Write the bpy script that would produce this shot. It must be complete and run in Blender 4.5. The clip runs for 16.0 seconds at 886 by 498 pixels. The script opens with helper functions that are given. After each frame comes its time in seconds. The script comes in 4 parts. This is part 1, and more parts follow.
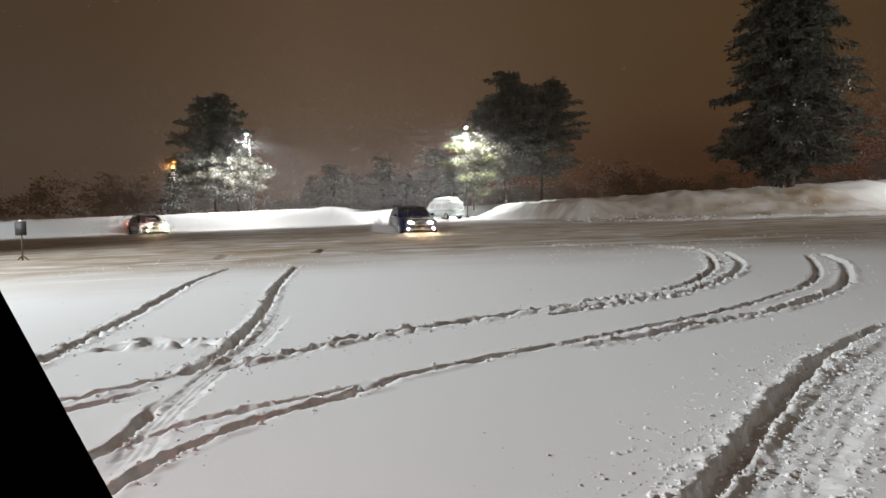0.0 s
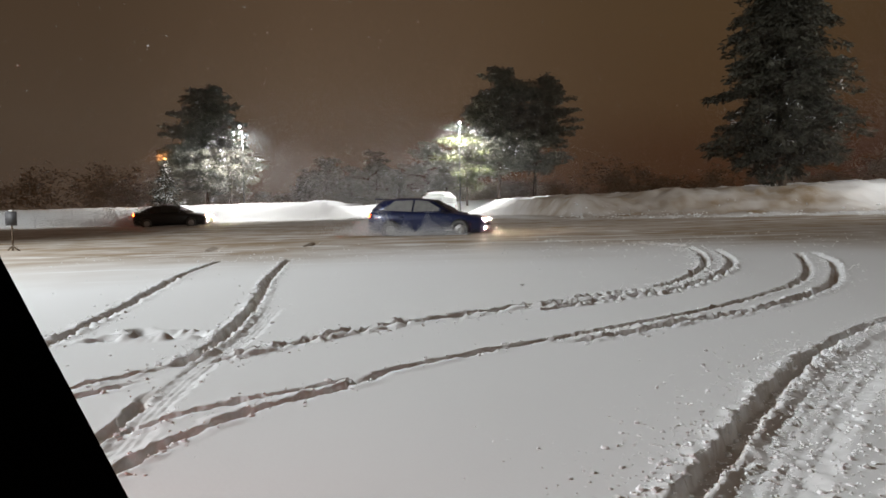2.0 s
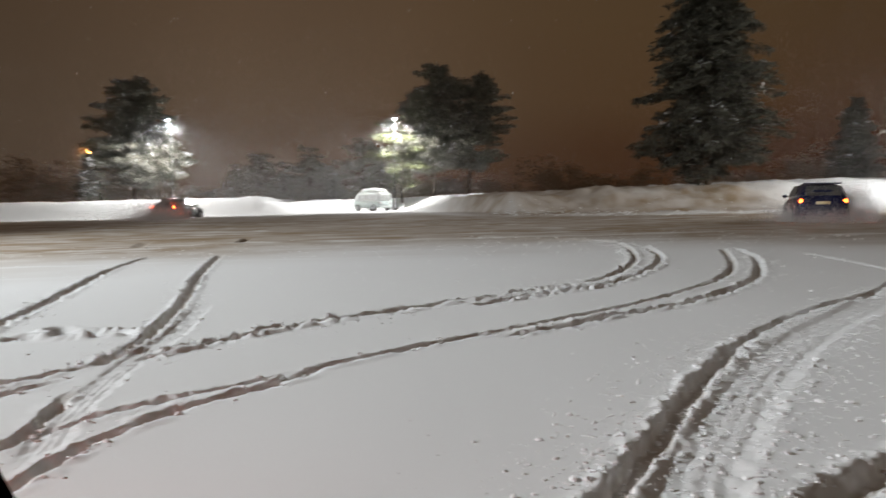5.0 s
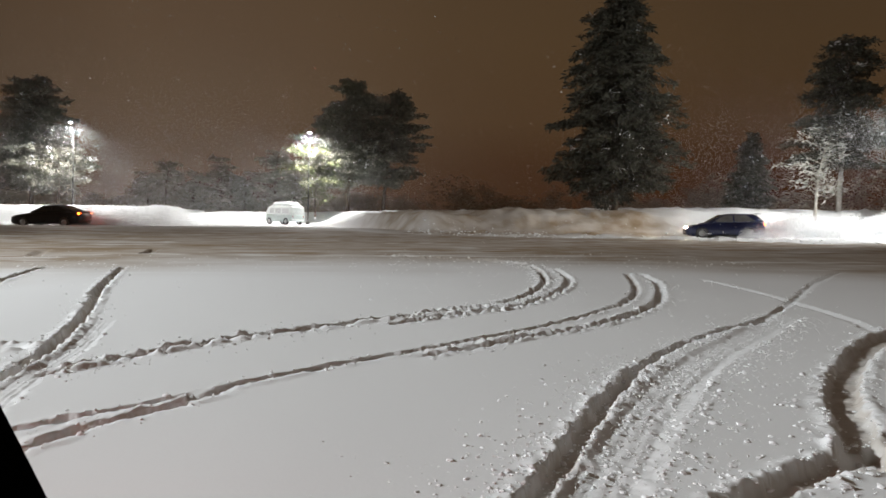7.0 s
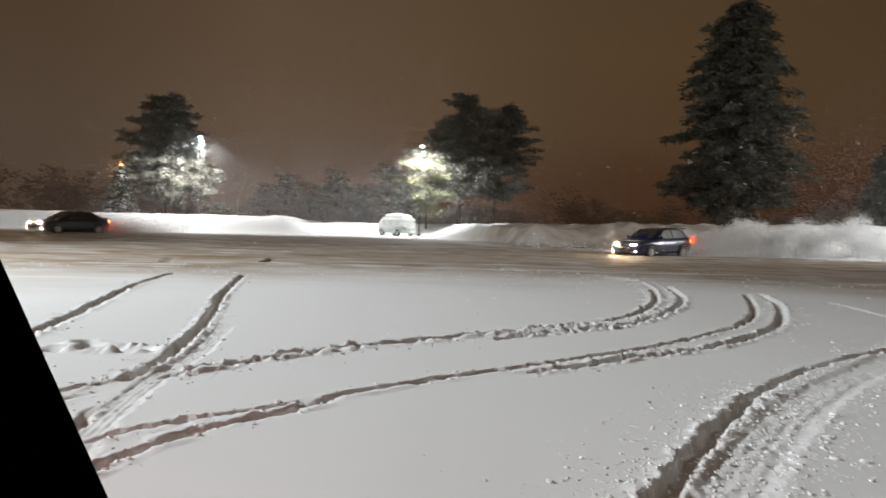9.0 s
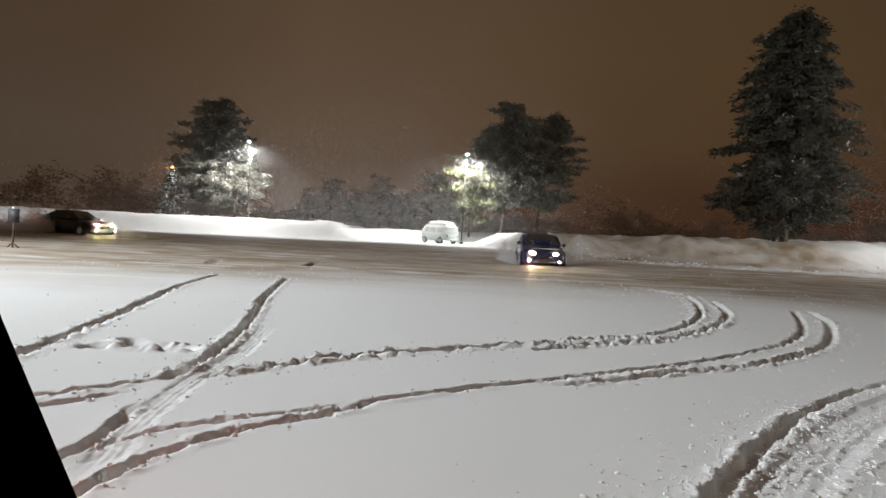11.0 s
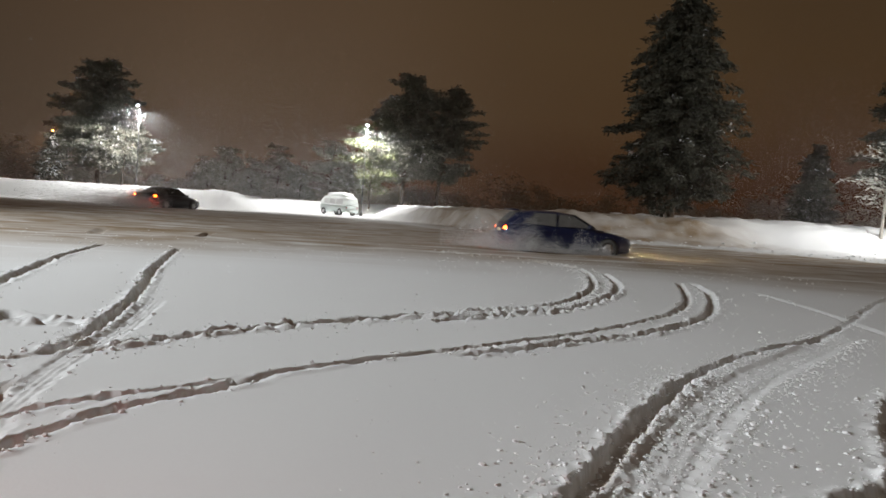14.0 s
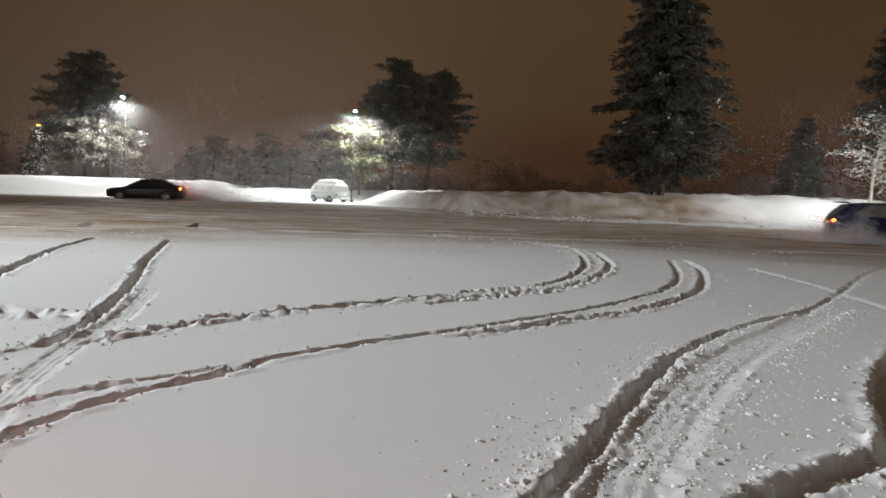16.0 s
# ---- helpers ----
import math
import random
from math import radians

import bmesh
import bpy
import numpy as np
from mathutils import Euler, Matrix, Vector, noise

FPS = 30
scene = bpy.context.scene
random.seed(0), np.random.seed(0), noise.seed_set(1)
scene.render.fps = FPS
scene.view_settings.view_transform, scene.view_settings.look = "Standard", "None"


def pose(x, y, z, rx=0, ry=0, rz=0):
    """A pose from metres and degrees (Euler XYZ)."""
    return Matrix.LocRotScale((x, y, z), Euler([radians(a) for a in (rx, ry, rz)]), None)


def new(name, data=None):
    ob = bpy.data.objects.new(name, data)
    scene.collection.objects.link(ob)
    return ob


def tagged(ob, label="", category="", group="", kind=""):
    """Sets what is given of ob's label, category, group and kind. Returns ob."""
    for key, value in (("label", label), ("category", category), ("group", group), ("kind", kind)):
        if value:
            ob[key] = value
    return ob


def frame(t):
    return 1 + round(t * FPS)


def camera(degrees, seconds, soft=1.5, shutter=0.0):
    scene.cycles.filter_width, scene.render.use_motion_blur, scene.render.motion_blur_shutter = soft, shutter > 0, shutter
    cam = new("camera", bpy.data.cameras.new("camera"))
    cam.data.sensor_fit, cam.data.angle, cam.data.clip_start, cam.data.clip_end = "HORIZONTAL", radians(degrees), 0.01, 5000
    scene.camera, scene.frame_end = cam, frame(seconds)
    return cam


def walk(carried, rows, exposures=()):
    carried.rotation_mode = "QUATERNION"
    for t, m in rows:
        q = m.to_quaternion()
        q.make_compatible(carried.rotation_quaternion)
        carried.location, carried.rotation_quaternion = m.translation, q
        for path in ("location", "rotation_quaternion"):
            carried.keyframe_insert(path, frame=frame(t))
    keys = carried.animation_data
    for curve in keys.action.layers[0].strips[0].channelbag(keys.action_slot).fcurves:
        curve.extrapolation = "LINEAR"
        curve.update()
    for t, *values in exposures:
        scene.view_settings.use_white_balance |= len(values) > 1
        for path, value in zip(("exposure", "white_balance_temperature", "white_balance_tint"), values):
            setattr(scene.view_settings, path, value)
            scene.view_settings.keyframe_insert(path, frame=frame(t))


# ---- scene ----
# ---- camera ----
cam = camera(59.90, 16.0, soft=1.6, shutter=0.5)
PATH = [
    (0.0, pose(0.000, 0.000, 1.150, 86.96, 1.43, 0.00)),
    (0.5, pose(-0.003, -0.000, 1.149, 86.92, 1.18, -0.19)),
    (1.0, pose(0.001, -0.009, 1.146, 86.77, 1.00, -0.29)),
    (1.5, pose(-0.000, -0.009, 1.143, 86.46, 0.88, -0.32)),
    (2.0, pose(-0.003, -0.004, 1.144, 86.57, 0.80, -0.53)),
    (2.5, pose(-0.005, -0.007, 1.141, 86.56, 0.63, -1.93)),
    (3.0, pose(-0.012, -0.006, 1.140, 86.74, 0.35, -3.05)),
    (3.5, pose(-0.011, -0.005, 1.131, 86.93, 0.36, -3.32)),
    (4.0, pose(-0.005, 0.002, 1.126, 86.55, 0.69, -3.35)),
    (4.5, pose(-0.002, 0.009, 1.124, 86.24, 0.83, -3.12)),
    (5.0, pose(-0.002, 0.028, 1.122, 86.30, 0.44, -5.37)),
    (5.2, pose(0.004, 0.011, 1.128, 87.01, -0.02, -11.11)),
    (7.5, pose(-0.046, -0.039, 1.158, 87.74, -1.98, -11.33)),
    (8.0, pose(-0.047, -0.045, 1.158, 87.95, -2.31, -10.45)),
    (8.5, pose(-0.039, -0.064, 1.161, 88.25, -2.33, -9.64)),
    (9.0, pose(-0.014, -0.056, 1.183, 88.30, -2.34, -3.60)),
    (9.5, pose(0.009, -0.069, 1.200, 88.79, -2.77, -2.05)),
    (11.8, pose(0.011, -0.029, 1.175, 88.66, -3.87, 0.12)),
    (12.0, pose(0.001, -0.051, 1.194, 88.33, -4.01, -0.83)),
    (12.5, pose(-0.009, -0.031, 1.181, 88.06, -4.23, -4.27)),
    (13.0, pose(-0.010, -0.030, 1.180, 87.61, -4.45, -6.02)),
    (13.5, pose(-0.010, -0.029, 1.177, 87.34, -4.50, -7.18)),
    (14.0, pose(0.004, 0.006, 1.169, 87.20, -4.42, -7.86)),
    (14.5, pose(0.008, 0.017, 1.170, 87.09, -4.42, -8.23)),
    (15.0, pose(0.012, 0.014, 1.162, 86.54, -3.90, -8.46)),
    (15.5, pose(0.013, 0.007, 1.158, 86.22, -3.33, -8.48)),
    (16.0, pose(0.001, -0.030, 1.155, 86.07, -2.84, -8.56)),
]
walk(cam, PATH, exposures=[(0.0, 0.02), (2.5, -0.06), (5.0, -0.04), (7.5, 0.04), (9.0, 0.12), (9.5, 0.15), (12.0, -0.08), (13.5, -0.16), (15.0, -0.20), (16.0, -0.12)])

# ---- world: snowy night under a brown city glow ----
world = bpy.data.worlds.new("night_sky")
scene.world = world
world.use_nodes = True
wt = world.node_tree
wt.nodes.clear()
w_out = wt.nodes.new("ShaderNodeOutputWorld")
w_bg = wt.nodes.new("ShaderNodeBackground")
w_sep = wt.nodes.new("ShaderNodeSeparateXYZ")
w_co = wt.nodes.new("ShaderNodeTexCoord")
w_noise = wt.nodes.new("ShaderNodeTexNoise")
w_noise.inputs["Scale"].default_value = 2.2
w_noise.inputs["Detail"].default_value = 3
w_add = wt.nodes.new("ShaderNodeMath")
w_add.operation = "MULTIPLY_ADD"
w_add.inputs[1].default_value = 0.06
w_side = wt.nodes.new("ShaderNodeMapRange")
w_side.interpolation_type = "SMOOTHSTEP"
w_side.inputs["From Min"].default_value, w_side.inputs["From Max"].default_value = -0.12, 0.38
w_mix = wt.nodes.new("ShaderNodeMix")
w_mix.data_type = "RGBA"
wt.links.new(w_co.outputs["Generated"], w_sep.inputs[0])
wt.links.new(w_co.outputs["Generated"], w_noise.inputs["Vector"])
wt.links.new(w_noise.outputs["Fac"], w_add.inputs[0])
wt.links.new(w_sep.outputs["Z"], w_add.inputs[2])
wt.links.new(w_sep.outputs["X"], w_side.inputs["Value"])
wt.links.new(w_side.outputs["Result"], w_mix.inputs["Factor"])
# grey snow haze over the lamp-lit lot, redder town glow over the dark woods
LIT_SKY = ((0.03, (0.076, 0.051, 0.036)), (0.13, (0.080, 0.055, 0.037)), (0.25, (0.073, 0.047, 0.029)), (0.45, (0.060, 0.038, 0.022)))
DARK_SKY = ((0.03, (0.048, 0.021, 0.010)), (0.09, (0.056, 0.026, 0.012)), (0.15, (0.076, 0.043, 0.021)), (0.25, (0.082, 0.049, 0.024)), (0.45, (0.072, 0.045, 0.024)))
for slot, tones in (("A", LIT_SKY), ("B", DARK_SKY)):
    ramp = wt.nodes.new("ShaderNodeValToRGB")
    stops = ramp.color_ramp.elements
    stops[0].position, stops[0].color = tones[0][0], (*tones[0][1], 1)
    stops[1].position, stops[1].color = tones[-1][0], (*tones[-1][1], 1)
    for place, tone in tones[1:-1]:
        s = stops.new(place)
        s.color = (*tone, 1)
    wt.links.new(w_add.outputs[0], ramp.inputs[0])
    wt.links.new(ramp.outputs[0], w_mix.inputs[slot])
# the low cloud glows most above the lit lot
w_glow = wt.nodes.new("ShaderNodeValToRGB")
w_shift = wt.nodes.new("ShaderNodeMath")
w_shift.operation = "MULTIPLY_ADD"
w_shift.inputs[1].default_value, w_shift.inputs[2].default_value = 0.5, 0.5
wt.links.new(w_sep.outputs["X"], w_shift.inputs[0])
wt.links.new(w_shift.outputs[0], w_glow.inputs[0])
stops = w_glow.color_ramp.elements
stops[0].position, stops[0].color = 0.22, (0.78, 0.78, 0.78, 1)
stops[1].position, stops[1].color = 0.76, (0.70, 0.69, 0.68, 1)
for place, level in ((0.31, 0.86), (0.42, 1.22), (0.52, 1.12), (0.60, 0.90)):
    s = stops.new(place)
    s.color = (level, level * 0.995, level * 0.98, 1)
w_tint = wt.nodes.new("ShaderNodeMix")
w_tint.data_type, w_tint.blend_type = "RGBA", "MULTIPLY"
w_tint.inputs["Factor"].default_value = 1.0
wt.links.new(w_mix.outputs["Result"], w_tint.inputs["A"])
wt.links.new(w_glow.outputs[0], w_tint.inputs["B"])
wt.links.new(w_tint.outputs["Result"], w_bg.inputs[0])
wt.links.new(w_bg.outputs[0], w_out.inputs[0])
w_bg.inputs[1].default_value = 1.07


# ---- materials ----
def material(name, base=(0.5, 0.5, 0.5), rough=0.6, metal=0.0, grain=0.0, scale=20.0, bump=0.0, tint=None, glow=None, power=0.0, coat=0.0):
    m = bpy.data.materials.new(name)
    m.use_nodes = True
    nt = m.node_tree
    p = nt.nodes["Principled BSDF"]
    p.inputs["Base Color"].default_value = (*base, 1)
    p.inputs["Roughness"].default_value = rough
    p.inputs["Metallic"].default_value = metal
    p.inputs["Coat Weight"].default_value = coat
    if glow:
        p.inputs["Emission Color"].default_value = (*glow, 1)
        p.inputs["Emission Strength"].default_value = power
    if grain or bump:
        co = nt.nodes.new("ShaderNodeTexCoord")
        fine = nt.nodes.new("ShaderNodeTexNoise")
        fine.inputs["Scale"].default_value = scale
        fine.inputs["Detail"].default_value = 5
        wide = nt.nodes.new("ShaderNodeTexNoise")
        wide.inputs["Scale"].default_value = scale / 9
        both = nt.nodes.new("ShaderNodeMath")
        both.operation = "MULTIPLY"
        mix = nt.nodes.new("ShaderNodeMix")
        mix.data_type = "RGBA"
        nt.links.new(co.outputs["Object"], fine.inputs["Vector"])
        nt.links.new(co.outputs["Object"], wide.inputs["Vector"])
        nt.links.new(fine.outputs["Fac"], both.inputs[0])
        nt.links.new(wide.outputs["Fac"], both.inputs[1])
        gain = nt.nodes.new("ShaderNodeMath")
        gain.operation = "MULTIPLY"
        gain.inputs[1].default_value = 3.2 * grain
        gain.use_clamp = True
        nt.links.new(both.outputs[0], gain.inputs[0])
        nt.links.new(gain.outputs[0], mix.inputs["Factor"])
        mix.inputs["A"].default_value = (*base, 1)
        mix.inputs["B"].default_value = (*(tint or [c * 0.5 for c in base]), 1)
        nt.links.new(mix.outputs["Result"], p.inputs["Base Color"])
        if bump:
            bp = nt.nodes.new("ShaderNodeBump")
            bp.inputs["Strength"].default_value = bump
            bp.inputs["Distance"].default_value = 0.02
            nt.links.new(fine.outputs["Fac"], bp.inputs["Height"])
            nt.links.new(bp.outputs["Normal"], p.inputs["Normal"])
    return m


def powder_material(name, base, clear):
    m = material(name, base, 0.9)
    nt = m.node_tree
    p, out = nt.nodes["Principled BSDF"], nt.nodes["Material Output"]
    see = nt.nodes.new("ShaderNodeBsdfTransparent")
    soft = nt.nodes.new("ShaderNodeBsdfTranslucent")
    soft.inputs[0].default_value = (*base, 1)
    a, b = nt.nodes.new("ShaderNodeMixShader"), nt.nodes.new("ShaderNodeMixShader")
    a.inputs[0].default_value = 0.5
    b.inputs[0].default_value = clear
    nt.links.new(p.outputs[0], a.inputs[1])
    nt.links.new(soft.outputs[0], a.inputs[2])
    nt.links.new(a.outputs[0], b.inputs[1])
    nt.links.new(see.outputs[0], b.inputs[2])
    nt.links.new(b.outputs[0], out.inputs[0])
    return m


def ground_material():
    """Snow, browned by mesh attribute 'packed': wheel-packed and dirtied, with rut and bank shade put in."""
    m = material("snow_ground", (0.80, 0.82, 0.84), 0.7)
    nt = m.node_tree
    p = nt.nodes["Principled BSDF"]
    at = nt.nodes.new("ShaderNodeAttribute")
    at.attribute_name = "packed"
    co = nt.nodes.new("ShaderNodeTexCoord")
    n1, n2 = nt.nodes.new("ShaderNodeTexNoise"), nt.nodes.new("ShaderNodeTexNoise")
    n1.inputs["Scale"].default_value, n1.inputs["Detail"].default_value = 0.9, 7
    n2.inputs["Scale"].default_value, n2.inputs["Detail"].default_value = 45, 4
    for n in (n1, n2):
        nt.links.new(co.outputs["Object"], n.inputs["Vector"])
    f = nt.nodes.new("ShaderNodeMath")
    f.operation = "MULTIPLY"
    r = nt.nodes.new("ShaderNodeMapRange")
    r.inputs["From Min"].default_value, r.inputs["From Max"].default_value = 0.25, 0.6
    r.inputs["To Min"].default_value, r.inputs["To Max"].default_value = 0.65, 1.0
    nt.links.new(n1.outputs["Fac"], r.inputs["Value"])
    nt.links.new(at.outputs["Fac"], f.inputs[0])
    nt.links.new(r.outputs["Result"], f.inputs[1])
    mix = nt.nodes.new("ShaderNodeMix")
    mix.data_type = "RGBA"
    mix.inputs["A"].default_value = (0.80, 0.82, 0.84, 1)
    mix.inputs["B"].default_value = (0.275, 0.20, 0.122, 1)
    nt.links.new(f.outputs[0], mix.inputs["Factor"])
    nt.links.new(mix.outputs["Result"], p.inputs["Base Color"])
    bp = nt.nodes.new("ShaderNodeBump")
    bp.inputs["Strength"].default_value, bp.inputs["Distance"].default_value = 0.10, 0.010
    nt.links.new(n2.outputs["Fac"], bp.inputs["Height"])
    nt.links.new(bp.outputs["Normal"], p.inputs["Normal"])
    p.inputs["Specular IOR Level"].default_value = 0.25
    return m


SNOW = material("snow", (0.82, 0.84, 0.86), 0.7, grain=0.25, scale=25, bump=0.15, tint=(0.7, 0.71, 0.72))
GROUND = ground_material()
POWDER = powder_material("powder_snow", (0.86, 0.87, 0.89), 0.55)
TRAIL = powder_material("dense_powder_snow", (0.92, 0.93, 0.94), 0.32)
FLAKE = powder_material("snowflake", (0.9, 0.9, 0.92), 0.3)
NEEDLES = material("needles", (0.032, 0.033, 0.022), 0.9, grain=0.6, scale=3, tint=(0.065, 0.062, 0.046))
# Lighter than dark pine needles: some night haze is mixed into the colour.
PINE_NEEDLES = material("haze_lightened_needles", (0.11, 0.11, 0.085), 0.85, grain=0.6, scale=2, tint=(0.20, 0.195, 0.16))
# Haze before the far pines is painted in as pale grey-green.
HAZY_NEEDLES = material("haze_paled_pine_needles", (0.26, 0.25, 0.21), 0.9, grain=0.5, scale=2, tint=(0.42, 0.41, 0.36))
# Lit copy of the needles: lamp light is put into the yellow-green.
LIT_NEEDLES = material("lamp_tinted_needles", (0.085, 0.10, 0.035), 0.8, grain=0.6, scale=3, tint=(0.19, 0.20, 0.10))
# Lamp-lit haze round the thin tree is put into this pale colour.
NEEDLES_PALE = material("lamp_paled_needles", (0.30, 0.30, 0.26), 0.8, grain=0.5, scale=3, tint=(0.50, 0.50, 0.47))
# Pale tone puts the distance haze into the colour of the woods.
FAR_NEEDLES = material("haze_paled_far_needles", (0.46, 0.40, 0.33), 0.9, grain=0.3, scale=0.6)
BARK = material("bark", (0.13, 0.095, 0.065), 0.9, grain=0.6, scale=14, bump=0.8)
PALE_BARK = material("pale_bark", (0.42, 0.39, 0.34), 0.85, grain=0.6, scale=10, bump=0.6)
STEEL = material("galvanised_steel", (0.045, 0.044, 0.042), 0.6, 0.2, grain=0.4, scale=12)
LAMP_GLASS = material("lamp_glass", (0.9, 0.9, 0.85), 0.3, glow=(1.0, 0.98, 0.94), power=60)
SODIUM = material("sodium_glass", (0.9, 0.5, 0.2), 0.3, glow=(1.0, 0.26, 0.03), power=4)
BLUE = material("blue_paint", (0.0025, 0.010, 0.062), 0.32, 0.2, grain=0.35, scale=5, tint=(0.014, 0.02, 0.04), coat=0.7)
BLACK = material("black_paint", (0.010, 0.011, 0.016), 0.35, 0.2, grain=0.3, scale=6, tint=(0.03, 0.03, 0.035), coat=0.6)
WHITE_PAINT = material("white_paint", (0.72, 0.76, 0.74), 0.5, grain=0.3, scale=5, tint=(0.6, 0.64, 0.62))
GREEN_PAINT = material("pale_green_paint", (0.46, 0.54, 0.52), 0.5, grain=0.3, scale=5, tint=(0.6, 0.65, 0.64))
DUSTY_GLASS = material("snow_dusted_glass", (0.05, 0.05, 0.05), 0.6, grain=0.8, scale=4, tint=(0.15, 0.146, 0.14))
GLASS = material("dark_glass", (0.03, 0.032, 0.035), 0.12, coat=0.3)
FROST = material("frosted_window", (0.36, 0.37, 0.38), 0.5, grain=0.6, scale=9, tint=(0.62, 0.63, 0.63))
RUBBER = material("rubber", (0.02, 0.02, 0.02), 0.85, grain=0.4, scale=30, tint=(0.25, 0.25, 0.25))
RIM = material("alloy_rim", (0.36, 0.36, 0.37), 0.4, 0.6, grain=0.5, scale=14, tint=(0.75, 0.76, 0.78))
TRIM = material("black_trim", (0.012, 0.012, 0.012), 0.6)
INTERIOR = material("black_interior_trim", (0.001, 0.001, 0.001), 1.0)
INTERIOR.node_tree.nodes["Principled BSDF"].inputs["Specular IOR Level"].default_value = 0.0
HEAD = material("headlight_glow", (0.9, 0.9, 0.9), 0.2, glow=(1.0, 0.80, 0.52), power=2800)
FOG = material("fog_light_glow", (0.9, 0.9, 0.9), 0.2, glow=(1.0, 0.86, 0.62), power=900)
TAIL = material("tail_light_glow", (0.5, 0.02, 0.01), 0.3, glow=(1.0, 0.045, 0.004), power=75)
# A weak glow of its own stands in for lamp light on the plate.
PLATE = material("plate_with_glow", (0.6, 0.55, 0.4), 0.5, glow=(1.0, 0.6, 0.2), power=0.12)
RED_LENS = material("red_lens", (0.25, 0.01, 0.01), 0.3)
SIGN = material("sign_plate", (0.05, 0.05, 0.055), 0.6, grain=0.4, scale=9)


# ---- mesh helpers ----
def mesh_of(name, verts, faces, mats, index=None, smooth=False):
    me = bpy.data.meshes.new(name)
    me.from_pydata([tuple(v) for v in verts], [], faces)
    for m in mats if isinstance(mats, (list, tuple)) else [mats]:
        me.materials.append(m)
    if index is not None:
        me.polygons.foreach_set("material_index", index)
    if smooth:
        me.polygons.foreach_set("use_smooth", [True] * len(me.polygons))
    me.update()
    return me


def part(name, bm, mat, parent=None, label="", smooth=True):
    bmesh.ops.recalc_face_normals(bm, faces=bm.faces)
    me = bpy.data.meshes.new(name)
    bm.to_mesh(me)
    bm.free()
    me.materials.append(mat)
    if smooth:
        me.polygons.foreach_set("use_smooth", [True] * len(me.polygons))
    ob = new(name, me)
    ob.parent = parent
    if label:
        ob["label"] = label
    return ob


def box(bm, cx, cy, cz, sx, sy, sz, bevel=0.0, turn=None):
    made = bmesh.ops.create_cube(bm, size=1)["verts"]
    for v in made:
        v.co = Vector((v.co.x * sx, v.co.y * sy, v.co.z * sz))
    if bevel:
        edges = list({e for v in made for e in v.link_edges})
        got = bmesh.ops.bevel(bm, geom=edges, offset=bevel, segments=2, affect="EDGES")
        made = list({v for f in got["faces"] for v in f.verts} | {v for v in made if v.is_valid})
    for v in made:
        v.co = (turn @ v.co if turn else v.co) + Vector((cx, cy, cz))


def tube(bm, pts, radii, sides=8):
    """A tapered tube along points."""
    rings = []
    for i, p in enumerate(pts):
        d = (Vector(pts[min(i + 1, len(pts) - 1)]) - Vector(pts[max(i - 1, 0)])).normalized()
        a = d.orthogonal().normalized()
        b = d.cross(a)
        rings.append([bm.verts.new(Vector(p) + radii[i] * (math.cos(k * math.tau / sides) * a + math.sin(k * math.tau / sides) * b)) for k in range(sides)])
    for r, s in zip(rings, rings[1:]):
        ref = min(range(sides), key=lambda k: (s[k].co - r[0].co).length)
        flip = (s[(ref + 1) % sides].co - r[1].co).length > (s[(ref - 1) % sides].co - r[1].co).length
        for k in range(sides):
            step = -1 if flip else 1
            bm.faces.new((r[k], r[(k + 1) % sides], s[(ref + step * (k + 1)) % sides], s[(ref + step * k) % sides]))
    bm.faces.new(rings[0])
    bm.faces.new(rings[-1])


def loft(bm, sections, closed_ends=True):
    """Skin between sections: lists of (x, y, z) of equal length, each a closed loop."""
    rings = [[bm.verts.new(p) for p in s] for s in sections]
    n = len(rings[0])
    for r, s in zip(rings, rings[1:]):
        for k in range(n):
            bm.faces.new((r[k], r[(k + 1) % n], s[(k + 1) % n], s[k]))
    if closed_ends:
        bm.faces.new(rings[0])
        bm.faces.new(rings[-1])


def thing(name, label, category, at=None, group="", kind=""):
    ob = new(name)
    ob.empty_display_size = 0.2
    if at is not None:
        ob.matrix_basis = at
    return tagged(ob, label, category, group, kind)


# ---- ground ----
def lattice(x, y, seed):
    h = np.sin(x * 127.1 + y * 311.7 + seed * 74.7) * 43758.5453
    return h - np.floor(h)


def bumps(x, y, size, seed=0):
    """Smooth value noise, -1 to 1, with cells of that size."""
    u, v = x / size, y / size
    i, j = np.floor(u), np.floor(v)
    fu, fv = u - i, v - j
    fu, fv = fu * fu * (3 - 2 * fu), fv * fv * (3 - 2 * fv)
    a, b = lattice(i, j, seed), lattice(i + 1, j, seed)
    c, d = lattice(i, j + 1, seed), lattice(i + 1, j + 1, seed)
    return 2 * ((a * (1 - fu) + b * fu) * (1 - fv) + (c * (1 - fu) + d * fu) * fv) - 1


def ease(v, lo, hi):
    s = np.clip((v - lo) / (hi - lo), 0, 1)
    return s * s * (3 - 2 * s)


def far_edge(x):
    """The far edge of the packed lane, where the rough ploughed snow begins."""
    return 46 - 0.018 * np.clip(x, 0, 25) ** 2 - 0.35 * np.maximum(x - 25, 0)


